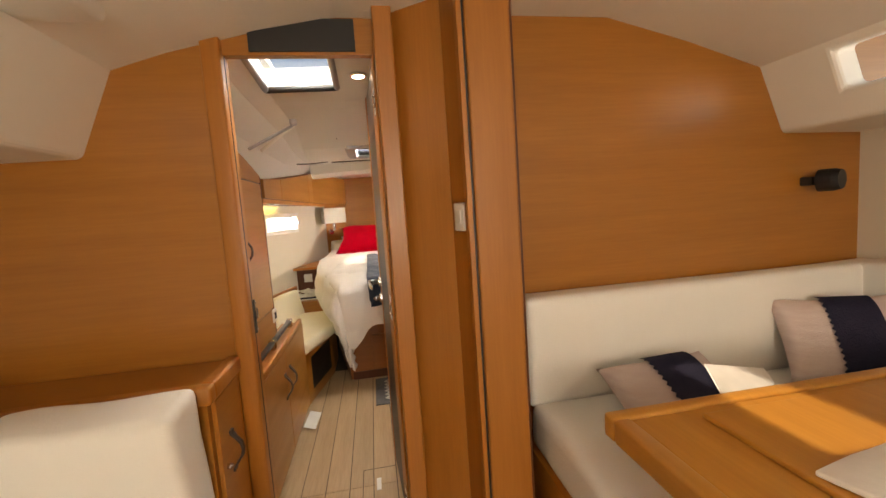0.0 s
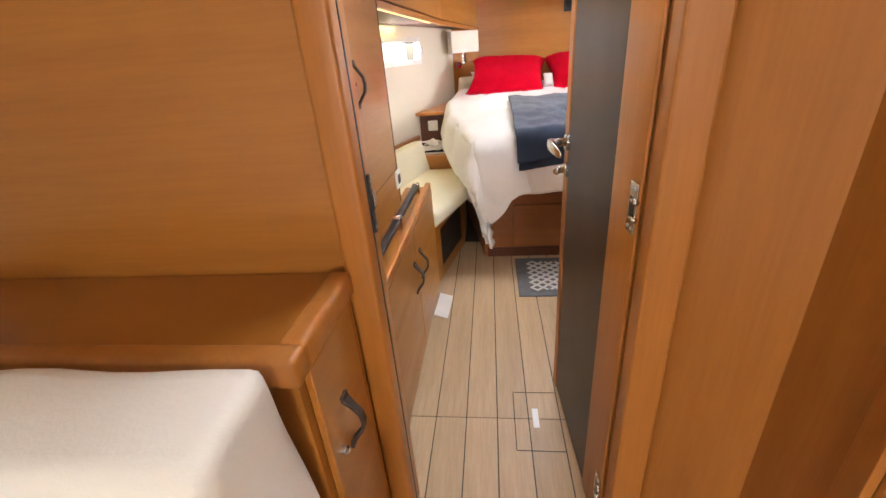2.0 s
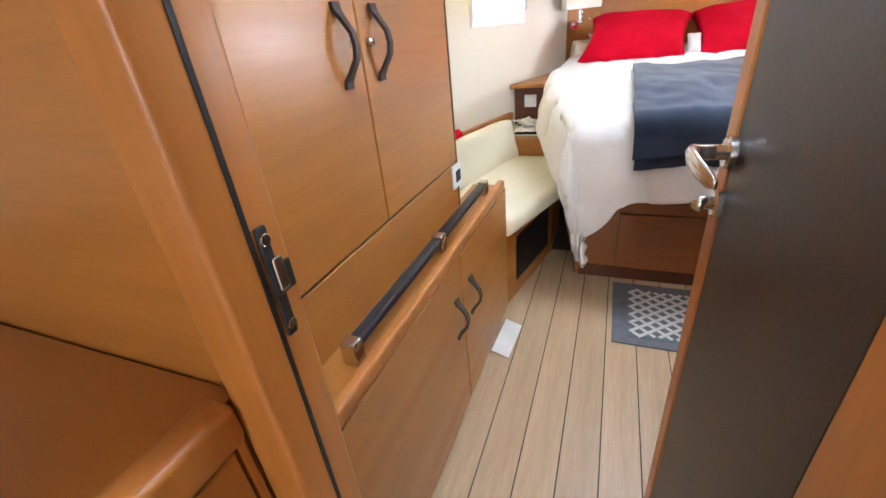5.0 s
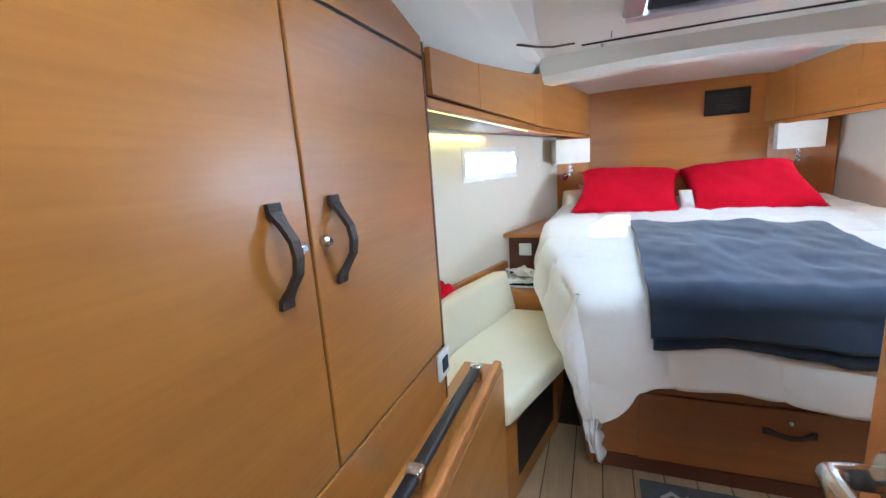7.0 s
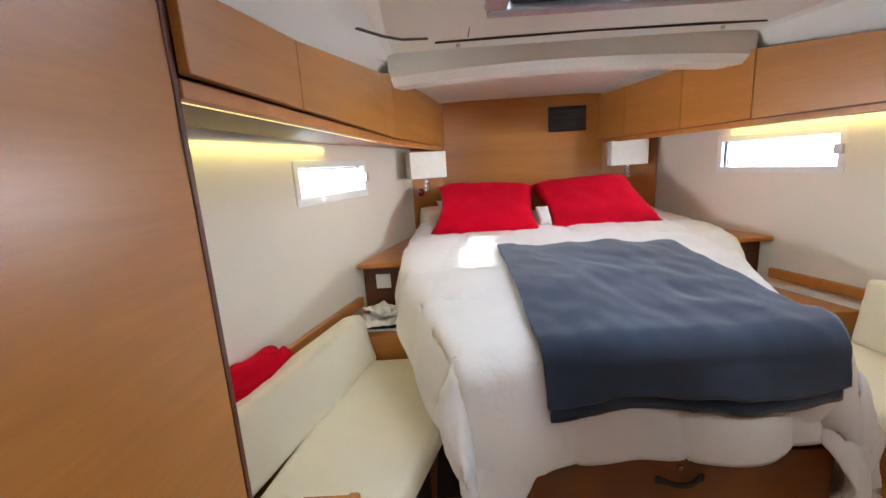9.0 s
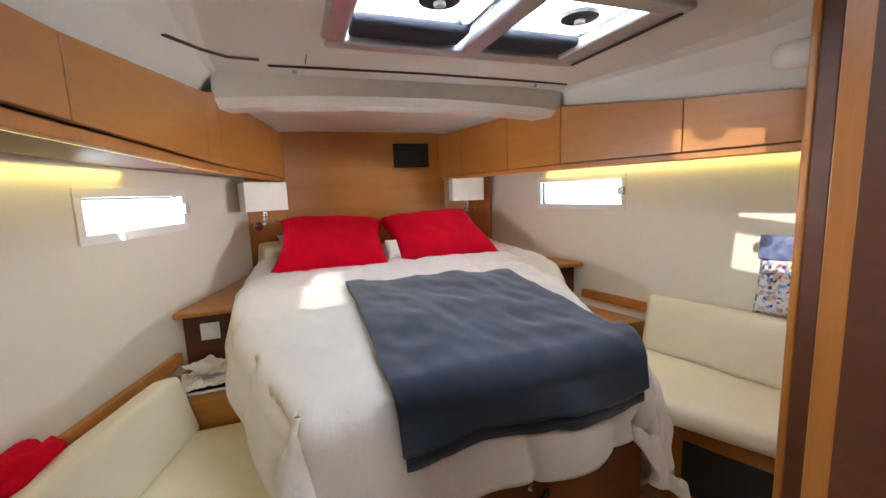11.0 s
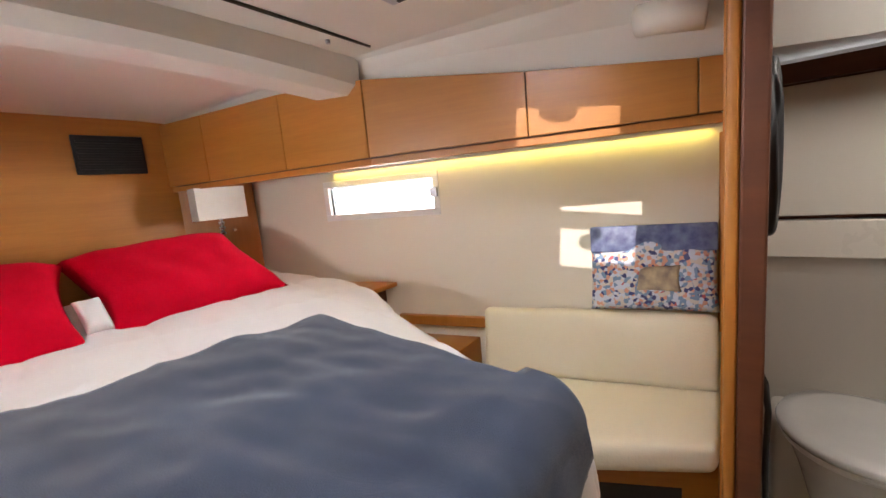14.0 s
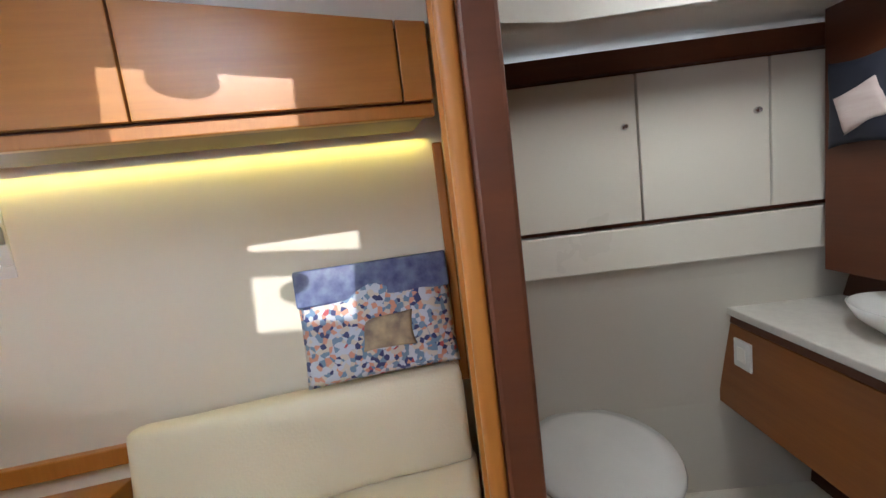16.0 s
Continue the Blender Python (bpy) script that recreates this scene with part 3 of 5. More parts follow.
t = empty("small_hatch", SMALL[0].x, SMALL[0].y, SMALL[0].z)
p = []
for i in range(4):
    a, c = SMALL[i], SMALL[(i + 1) % 4]
    p.append(rod("frame", [a + Vector((0, 0, -0.004)), c + Vector((0, 0, -0.004))], 0.016, ALU if i != 1 else BLACK))
pane = prism("pane", [(v.x, v.y) for v in SMALL], SMALL[1].z + 0.07, SMALL[1].z + 0.076, ACRYL, bevel=0.0)
pane.visible_shadow = False
p.append(pane)
tagged(under(t, *p), "small square deck hatch above the doorway", "hatch")

# port lights


def port_light(name, a, b, s0, s1, z0, z1, side, label):
    """A long opening light: pale moulded frame, clear pane, dark gasket, small catch."""
    a, b = Vector(a), Vector(b)
    d = (b - a).normalized()
    n = Vector((-d.y, d.x)) * side
    mid = a + d * (s0 + s1) / 2
    thing = empty(name, mid.x, mid.y, z0)
    w = 0.035

    def bar(part, u0, u1, h0, h1, o0, o1, mat):
        p, q = a + d * u0, a + d * u1
        return prism(part, [p + n * o0, q + n * o0, q + n * o1, p + n * o1], h0, h1, mat, bevel=0.003)

    out = [bar("frame", s0 - w, s1 + w, z1, z1 + w, 0.004, -0.05, PLASTIC), bar("frame", s0 - w, s1 + w, z0 - w, z0, 0.004, -0.05, PLASTIC)]
    out += [bar("frame", s0 - w, s0, z0, z1, 0.004, -0.05, PLASTIC), bar("frame", s1, s1 + w, z0, z1, 0.004, -0.05, PLASTIC)]
    out += [bar("gasket", s0 + 0.002, s1 - 0.002, z1 - 0.008, z1 - 0.002, -0.02, -0.05, BLACK), bar("gasket", s0 + 0.002, s0 + 0.010, z0, z1 - 0.01, -0.02, -0.05, BLACK)]
    pane = bar("pane", s0 + 0.012, s1 - 0.002, z0 + 0.002, z1 - 0.01, -0.045, -0.050, PANE)
    pane.visible_shadow = False
    out += [pane, bar("catch", s1 - 0.012, s1 + 0.03, (z0 + z1) / 2 - 0.02, (z0 + z1) / 2 + 0.03, 0.022, 0.004, ALU)]
    under(thing, *out)
    return tagged(thing, label, "window", group="port lights")


port_light("port_light", (hull_port(1.70), 1.70), (hull_port(5.9), 5.9), 2.44, 3.08, 1.31, 1.445, -1, "narrow opening port light in a white frame")
port_light("port_light", (hull_star(5.9), 5.9), (hull_star(3.0), 3.0), 0.955, 1.625, 1.295, 1.455, -1, "long opening port light in a white frame")

# bright hazy sky and water outside the port lights
for name, x in (("backdrop_port", -9.0), ("backdrop_star", 9.0)):
    ob = box(name, x - 0.05, x + 0.05, -20, 45, -3, 3.2, OUTSIDE, bevel=0.0)
    structure(ob, "bright hazy water and quay outside", "backdrop")

# ---------------------------------------------------------------- cabin joinery


def wardrobe():
    """Tall hanging locker: carcass, two flush doors with dark gaps, leather pulls and steel buttons."""
    t = empty("wardrobe", -1.45, 2.27, 0.0)
    p = [prism("body", [(-1.345, 1.702), (-1.345, 2.81), (-1.86, 2.81), (-2.10, 1.702)], 0.0, 1.0, WOOD_D, bevel=0.0, tops=[2.0, 1.70, 1.70, 1.9])]
    x0, x1 = -1.343, -1.322
    p.append(box("door", x0, x1, 1.735, 2.270, 0.845, 1.655, WOOD_H, bevel=0.003))
    p.append(box("door", x0, x1, 2.276, 2.808, 0.845, 1.655, WOOD_H, bevel=0.003))
    p.append(prism("head_panel", [(x0, 1.735), (x1, 1.735), (x1, 2.808), (x0, 2.808)], 1.662, 1.9, WOOD_H, bevel=0.002, tops=[1.98, 1.98, 1.71, 1.71]))
    p.append(box("lower_panel", x0, x1, 1.735, 2.808, 0.66, 0.838, WOOD_H, bevel=0.002))
    p.append(box("edge_strip", x0 - 0.02, x1 + 0.001, 2.809, 2.821, 0.66, 1.70, WOOD_D, bevel=0.002))
    # Black strips fill the gaps between doors and panels to paint their shade.
    p.append(box("shadow_gap", -1.3425, -1.327, 2.2705, 2.2755, 0.845, 1.655, BLACK, bevel=0.0))
    p.append(box("shadow_gap", -1.3425, -1.327, 1.735, 2.808, 1.6555, 1.6615, BLACK, bevel=0.0))
    p.append(box("shadow_gap", -1.3425, -1.327, 1.735, 2.808, 0.8385, 0.8445, BLACK, bevel=0.0))
    for y in (2.195, 2.340):
        p.append(strap_handle((0, 0, 1), (1, 0, 0), (x1, y, 1.258), 0.158))
    for y in (2.238, 2.303):
        p.append(knob((x1, y, 1.262), (1, 0, 0)))
    return tagged(under(t, *p), "tall teak wardrobe with two flush doors and leather pulls", "wardrobe")


def base_cabinet():
    """Low locker under the wardrobe: counter slot with a steel-capped rail, two doors with leather pulls."""
    t = empty("base_cabinet", -1.26, 2.4, 0.0)
    p = [box("body", -1.340, -1.222, 1.73, 3.05, 0.0, 0.655, WOOD_D, bevel=0.0)]
    p.append(box("worktop", -1.342, -1.222, 1.73, 3.055, 0.655, 0.668, WOOD_H, bevel=0.002))
    x0, x1 = -1.221, -1.198
    p.append(box("door", x0, x1, 1.735, 2.440, 0.05, 0.655, WOOD_H, bevel=0.003))
    p.append(box("door", x0, x1, 2.446, 3.055, 0.05, 0.655, WOOD_H, bevel=0.003))
    p.append(box("front_rail", x0 - 0.004, x1 + 0.002, 1.735, 3.03, 0.659, 0.700, WOOD_V, bevel=0.008, segments=3))
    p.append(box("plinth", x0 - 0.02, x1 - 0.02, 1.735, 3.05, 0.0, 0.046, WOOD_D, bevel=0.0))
    p.append(box("rail", -1.276, -1.244, 1.95, 2.92, 0.700, 0.722, BLACK, bevel=0.007, segments=3))
    for y in (1.94, 2.44, 2.93):
        p.append(box("rail_post", -1.280, -1.240, y - 0.017, y + 0.017, 0.668, 0.728, STEEL, bevel=0.007, segments=3))
    for y in (2.375, 2.515):
        p.append(strap_handle((0, 0, 1), (1, 0, 0), (x1, y, 0.465), 0.15))
    return tagged(under(t, *p), "low teak locker with a dark rail and two doors", "cabinet")


def outlet(name, centre, along, out, w, h, label, dark=False):
    """Wall plate with a raised insert."""
    c, a, o = Vector(centre), Vector(along).normalized(), Vector(out).normalized()
    u = o.cross(a)
    m = Matrix((a, u, o)).transposed().to_4x4()
    m.translation = c
    t = empty(name, *centre)
    p = [box("plate", -w / 2, w / 2, -h / 2, h / 2, 0, 0.009, PLASTIC, bevel=0.003, turn=m), box("insert", -w / 4, w / 4, -h / 4, h / 4, 0.009, 0.013, NAVY if dark else WHITEC, bevel=0.002, turn=m)]
    return tagged(under(t, *p), label, "outlet")


wardrobe()
base_cabinet()
outlet("power_outlet", (-1.3215, 2.79, 0.795), (0, 1, 0), (1, 0, 0), 0.085, 0.085, "white framed socket with a dark insert under the wardrobe", True)
outlet("light_switch", (-0.3205, 1.403, 1.385), (-0.191, 0.9816, 0), (-0.9816, -0.191, 0), 0.082, 0.10, "white wall switch beside the doorway")
note = box("paper_note", -0.040, 0.040, -0.115, 0.115, 0.0, 0.002, PAPER, bevel=0.0, turn=Matrix.Translation((-1.153, 2.84, 0.017)) @ pose(0, 0, 0, 0, 16, -3))
tagged(note, "white paper note lying against the foot of the locker", "paper")


def overhead(name, line, bottom, seams, inward, label):
    """Run of wall lockers: bodies, flush doors between seams, and a recessed bottom lip with a light strip."""
    mid = line[len(line) // 2]
    t = empty(name, mid[0], mid[1], bottom)
    p = []
    for (a, b) in zip(line, line[1:]):
        cuts = [a] + [(a[0] + (b[0] - a[0]) * (s - a[1]) / (b[1] - a[1]), s) for s in seams if a[1] < s < b[1]] + [b]
        for c, d in zip(cuts, cuts[1:]):
            g = Vector(((d[0] - c[0]), (d[1] - c[1]))).normalized() * 0.002
            c2, d2 = Vector(c) + g, Vector(d) - g
            p.append(leaf("door", c2, d2, bottom + 0.032, 1.9, -0.018 * inward, WOOD_H, bevel=0.002, tops=(rim_height(c[1]) - 0.006, rim_height(d[1]) - 0.006)))
        n = Vector((-(b[1] - a[1]), b[0] - a[0])).normalized() * inward
        av, bv = Vector(a) + n * 0.019, Vector(b) + n * 0.019
        q = [av, bv, bv + n * 0.30, av + n * 0.30]
        p.append(prism("body", q, bottom + 0.022, 1.9, WOOD_D, bevel=0.0, tops=[rim_height(a[1]) - 0.012, rim_height(b[1]) - 0.012, rim_height(b[1]) - 0.02, rim_height(a[1]) - 0.02]))
        p.append(leaf("lip", Vector(a) - n * 0.003, Vector(b) - n * 0.003, bottom, bottom + 0.028, 0.024 * inward, WOOD_V, bevel=0.003))
    return tagged(under(t, *p), label, "wall locker")


PORT_LINE = [(face_port(2.825), 2.825), (face_port(4.3), 4.3), (face_port(5.35), 5.35), (face_port(5.74), 5.74)]
STAR_LINE = [(face_star(3.055), 3.055), (face_star(4.26), 4.26), (face_star(5.35), 5.35), (face_star(5.74), 5.74)]
overhead("wall_locker_port", PORT_LINE, 1.535, (3.21, 4.1), 1, "teak wall lockers with flush doors above the port light")
overhead("wall_locker_star", STAR_LINE, 1.515, (3.12, 3.62, 4.75), -1, "teak wall lockers with flush doors above the port light")
led = leaf("light_strip", (face_port(2.83) - 0.06, 2.83), (face_port(4.28) - 0.06, 4.28), 1.549, 1.556, 0.02, DIODE, bevel=0.002)
tagged(led, "warm yellow light strip under the wall lockers", "light strip", group="light strips")
led = leaf("light_strip", (face_star(3.07) + 0.06, 3.07), (face_star(4.26) + 0.06, 4.26), 1.529, 1.536, -0.02, DIODE, bevel=0.002)
tagged(led, "warm yellow light strip under the wall lockers", "light strip", group="light strips")

# settees
t = empty("settee_port", -1.35, 3.4, 0.0)
p = [prism("base", [(-1.33, 3.062), (-1.225, 3.062), (-1.08, 3.72), (-1.08, 4.12), (-1.55, 4.12), (-1.78, 3.062)], 0.0, 0.40, WOOD_H, bevel=0.003)]
p.append(leaf("vent_panel", (-1.196, 3.22), (-1.098, 3.66), 0.08, 0.34, -0.006, BLACK, bevel=0.002))
plan = [(-1.60, 3.06), (-1.185, 3.06), (-1.02, 3.56), (-1.02, 4.10), (-1.44, 4.10)]
p.append(prism("seat", plan, 0.402, 0.505, CREAM, bevel=0.035, segments=4))
p.append(cushion("backrest", (0.11, 0.98, 0.26), Matrix.Translation((-1.555, 3.66, 0.60)) @ pose(0, 0, 0, 0, -12, math.degrees(-math.atan2(0.235, 0.87))), CREAM, puff=0.012, edge=0.03))
tagged(under(t, *p), "cream leatherette corner seat on a teak base", "settee", group="cabin settees")

t = empty("settee_star", 0.8, 3.5, 0.0)
p = [prism("base", [(0.74, 3.056), (1.20, 3.056), (0.98, 4.10), (0.58, 4.10), (0.55, 3.52)], 0.0, 0.40, WOOD_H, bevel=0.003)]
p.append(leaf("vent_panel", (0.57, 3.48), (0.70, 3.16), 0.08, 0.32, -0.006, BLACK, bevel=0.002))
p.append(prism("seat", [(0.69, 3.056), (1.17, 3.056), (0.95, 4.04), (0.54, 4.04), (0.47, 3.50)], 0.402, 0.505, CREAM, bevel=0.035, segments=4))
p.append(cushion("backrest", (0.10, 0.96, 0.31), Matrix.Translation((1.035, 3.545, 0.645)) @ pose(0, 0, 0, 0, 10, 13.5), CREAM, puff=0.012, edge=0.03, seed=4))
tagged(under(t, *p), "cream leatherette seat on a teak base", "settee", group="cabin settees")


# bedside shelves
def bedside(name, side, hull, label):
    """Stepped bedside shelf along the hull: low step, riser with rebate, upper shelf with a raised lip."""
    def X(v, y):
        return hull(y) + side * v
    t = empty(name, X(0.15, 4.7), 4.7, 0.0)
    y0 = 4.13 if side > 0 else 4.12
    y1 = 4.55 if side > 0 else 4.66
    p = [prism("step", [(X(0, y0), y0), (X(0.42, y0), y0), (X(0.30, y1), y1), (X(0, y1), y1)], 0.0, 0.60, WOOD_H, bevel=0.004)]
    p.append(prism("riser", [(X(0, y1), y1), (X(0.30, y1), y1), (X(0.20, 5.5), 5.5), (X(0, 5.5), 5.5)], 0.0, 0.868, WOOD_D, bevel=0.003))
    p.append(prism("shelf", [(X(0, y1 - 0.08), y1 - 0.08), (X(0.32, y1 - 0.08), y1 - 0.08), (X(0.22, 5.5), 5.5), (X(0, 5.5), 5.5)], 0.87, 0.896, WOOD_V, bevel=0.006))
    p.append(leaf("lip", (X(0.004, 3.1), 3.1), (X(0.004, y1 - 0.09), y1 - 0.09), 0.66, 0.715, -0.03 * side, WOOD_V, bevel=0.004))
    return tagged(under(t, *p), label, "shelf", group="bedside shelves")


bedside("bedside_shelf", 1, hull_port, "stepped teak bedside shelf along the hull")
bedside("bedside_shelf", -1, hull_star, "stepped teak bedside shelf along the hull")
outlet("power_outlet", (-1.36, 4.544, 0.775), (1, 0, 0), (0, -1, 0), 0.085, 0.085, "white double socket above the bedside step")
def rumpled_sheet(cx, cy, z, w, d, turn, seed):
    """A crumpled sheet of paper with thickness."""
    bm = bmesh.new()
    n = 12
    m = Matrix.Translation((cx, cy, z)) @ pose(0, 0, 0, 0, 0, turn)
    layers = []
    for lift in (0.0, 0.0015):
        g = []
        for i in range(n + 1):
            row = []
            for j in range(n + 1):
                x, y = (i / n - 0.5) * w, (j / n - 0.5) * d
                h = 0.030 * abs(noise.noise(Vector((x * 14 + seed, y * 14, seed)))) + 0.018 * abs(noise.noise(Vector((x * 34, y * 34, seed))))
                row.append(bm.verts.new(m @ Vector((x, y, h + lift))))
            g.append(row)
        layers.append(g)
        for i in range(n):
            for j in range(n):
                bm.faces.new((g[i][j], g[i + 1][j], g[i + 1][j + 1], g[i][j + 1]))
    return finish("sheet", bm, PAPER)


t = empty("papers", -1.32, 4.33, 0.601)
p = [box("magazine", -1.45, -1.21, 4.20, 4.42, 0.601, 0.611, PAPER, bevel=0.002), box("magazine", -1.43, -1.20, 4.21, 4.43, 0.6112, 0.620, INK, bevel=0.002)]
p += [rumpled_sheet(-1.33, 4.30, 0.622, 0.23, 0.20, 14, 1.5), rumpled_sheet(-1.29, 4.34, 0.648, 0.21, 0.17, -20, 6.2), rumpled_sheet(-1.36, 4.36, 0.662, 0.15, 0.16, 40, 9.7)]
tagged(under(t, *p), "small pile of rumpled papers on the bedside step", "papers")

# ---------------------------------------------------------------- bed
BC = -0.27


def bed_half(y, star):
    if star:
        return float(np.interp(y, [3.3, 3.6, 4.1, 4.42, 4.6, 5.6], [0.39, 0.45, 0.62, 0.80, 0.86, 0.89]))
    return float(np.interp(y, [3.3, 3.6, 4.0, 4.5, 5.6], [0.62, 0.72, 0.83, 0.90, 0.86]))


def bed_top(y):
    return float(np.interp(y, [3.3, 3.5, 3.8, 4.4, 5.7], [0.82, 0.85, 0.89, 0.945, 0.985]))


FOOT = 3.42


def drape(u, v, lift):
    """Cloth over the mattress: u across from the middle, v along from the bow end to the foot; past an edge it hangs."""
    y = max(v, FOOT)
    w = bed_half(y, u > 0)
    over_x, over_y = max(0.0, abs(u) - w), max(0.0, FOOT - v)
    s = 1 if u > 0 else -1
    if v < FOOT + 0.15:
        over_x *= 1 - 0.5 * min(1.0, (FOOT + 0.15 - v) / 0.3)
    top = bed_top(y) + lift
    r = 0.085

    def roll(o):
        a = min(o / r, math.pi / 2)
        return r * math.sin(a), r * (1 - math.cos(a)) + max(0, o - r * math.pi / 2)

    both = math.hypot(over_x, over_y)
    ro, rz = roll(both)
    dx, dy = (ro * over_x / both, ro * over_y / both) if both else (0.0, 0.0)
    x = BC + s * (min(abs(u), w) + dx * 0.75)
    yy = y - dy * 0.85
    z = top - rz
    hang = max(0.0, rz - r)
    swell = math.sin(min(1.0, hang / 0.42) * math.pi)
    ripple = 0.016 * min(1, hang * 5)
    if over_x > 0:
        x += s * (over_x / both) * (0.035 * swell + (0.05 if s < 0 else 0.22) * hang * (1 if y < 4.3 else 0.3) + ripple * math.sin(v * 13 + 1.3) + lift)
        if s < 0:
            x += 0.42 * (over_x / both) * max(0.0, hang - 0.12) * min(1.0, max(0.0, (4.9 - y) / 0.6))
    if over_y > 0:
        yy -= (over_y / both) * (0.03 * swell + 0.03 * hang + ripple * math.sin(u * 11) + lift)
    if over_x > 0 and over_y > 0:
        k = min(over_x, over_y)
        x += s * (0.20 if s > 0 else 0.0) * k
        yy -= 0.10 * k
    fold = noise.noise(Vector((u * 3.1, v * 3.1, 4.0))) * 0.06 * min(1, hang * 4)
    if both:
        x += s * fold * over_x / both
        yy -= fold * over_y / both
    q = Vector((u * 2.2, v * 2.2, 0))
    z += 0.020 * noise.noise(q) + 0.010 * noise.noise(q * 2.7)
    z += 0.012 * (1 - min(1, hang * 6)) * (1 - (u / w) ** 2 if abs(u) < w else 0)
    return Vector((x, yy, max(z, 0.04)))


def quilting(u, v):
    """Height of the stuffed pockets between the stitched lines, with puckers beside the stitching."""
    a = ((u + 0.10 * math.sin(v * 2.1)) / 0.34) % 1
    b = ((v + 0.16 * u + 0.05 * math.sin(u * 3.0)) / 0.36) % 1
    ridge = (math.sin(math.pi * a) * math.sin(math.pi * b)) ** 0.3
    near = math.exp(-(((min(b, 1 - b) * 0.36) / 0.05) ** 2))
    pucker = 0.006 * near * math.sin(u * 55 + 3 * noise.noise(Vector((u * 6, v * 6, 1))))
    return 0.042 * ridge + pucker + 0.010 * noise.noise(Vector((u * 7, v * 4.5, 3)))


def cloth(name, umin, umax, vmin, vmax, nu, nv, lift, thick, mat, parent=None, quilt=False, uedge=0.0, skew=(0.0, 0.0), tail=(0.0, 0.0), flare=0.0):
    bm = bmesh.new()
    g = []
    for i in range(nu + 1):
        row = []
        for j in range(nv + 1):
            f = j / nv
            wide = umax + flare * (1 - f)
            u = umin + (wide - umin) * i / nu
            far = vmax - skew[0] - (skew[1] - skew[0]) * i / nu
            k = min(1.0, max(0.0, (abs(u) - 0.40) / 0.28))
            near = vmin - (tail[0] if u < 0 else tail[1]) * k * k * (3 - 2 * k)
            v = near + (far - near) * f
            if uedge:
                u += uedge * noise.noise(Vector((v * 3, i * 0.02, 5)))
                v += uedge * noise.noise(Vector((u * 3, j * 0.02, 9)))
            p = drape(u, v, lift)
            if quilt:
                h = quilting(u, v) - 0.03
                side = max(0.0, abs(u) - bed_half(max(v, FOOT), u > 0))
                front = max(0.0, FOOT - v)
                if side + front < 0.06:
                    p.z += h * 0.5
                elif side > front:
                    p.x += h * (1 if u > 0 else -1)
                else:
                    p.y -= h
            if lift:
                q = Vector((u * 4.2 + v * 1.3, v * 2.6 - u, 2.0))
                p.z += 0.016 * (0.5 - abs(noise.noise(q))) + 0.006 * noise.noise(q * 3.5)
            row.append(bm.verts.new(p))
        g.append(row)
    for i in range(nu):
        for j in range(nv):
            bm.faces.new((g[i][j], g[i + 1][j], g[i + 1][j + 1], g[i][j + 1]))
    ob = finish(name, bm, mat, parent, smooth=True)
    mod = ob.modifiers.new("thickness", "SOLIDIFY")
    mod.thickness, mod.offset = thick, 1 if ob.data.polygons[len(ob.data.polygons) // 2].normal.z > 0 else -1
    return ob


t = empty("island_bed", BC, 4.6, 0.0)
# Base, drawer and rail colour darkened to carry the shade they stand in.
p = [prism("base", [(-0.92, 3.50), (0.36, 3.50), (0.50, 4.4), (0.45, 5.74), (-1.0, 5.74), (-1.10, 4.5)], 0.0, 0.56, WOOD_M, bevel=0.006)]
p.append(box("drawer", -0.718, 0.34, 3.478, 3.498, 0.075, 0.382, WOOD_M, bevel=0.004))
p.append(box("top_rail", -0.90, 0.35, 3.482, 3.499, 0.388, 0.555, WOOD_M, bevel=0.003))
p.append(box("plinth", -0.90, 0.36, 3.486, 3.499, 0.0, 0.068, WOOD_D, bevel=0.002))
p.append(strap_handle((1, 0, 0), (0, -1, 0), (-0.20, 3.478, 0.290), 0.17))
p.append(knob((-0.20, 3.478, 0.335), (0, -1, 0)))
p.append(prism("mattress", [(-0.86, 3.52), (0.12, 3.52), (0.28, 4.1), (0.50, 4.6), (0.50, 5.72), (-1.04, 5.72), (-1.08, 4.4)], 0.565, 0.77, LINEN, bevel=0.05, segments=4))
tagged(under(t, *p), "built-in island bed with a teak drawer base, shade put into its colour", "bed")
duvet = cloth("duvet", -1.40, 1.25, FOOT - 0.37, 5.55, 170, 170, 0.0, 0.02, LINEN, quilt=True, uedge=0.03, tail=(0.27, 0.14))
tagged(duvet, "rumpled white quilted duvet hanging over the bed", "duvet")
rug = cloth("fleece_blanket", -0.44, 0.41, FOOT - 0.215, 4.31, 110, 100, 0.040, 0.012, FLEECE, uedge=0.02, skew=(0.0, 0.08), flare=0.03)
tagged(rug, "slate blue fleece blanket spread on the duvet", "blanket")
cloth("under_fold", -0.43, 0.39, FOOT - 0.245, FOOT + 0.3, 60, 30, 0.026, 0.010, FLEECE, parent=rug, uedge=0.02, flare=0.05)

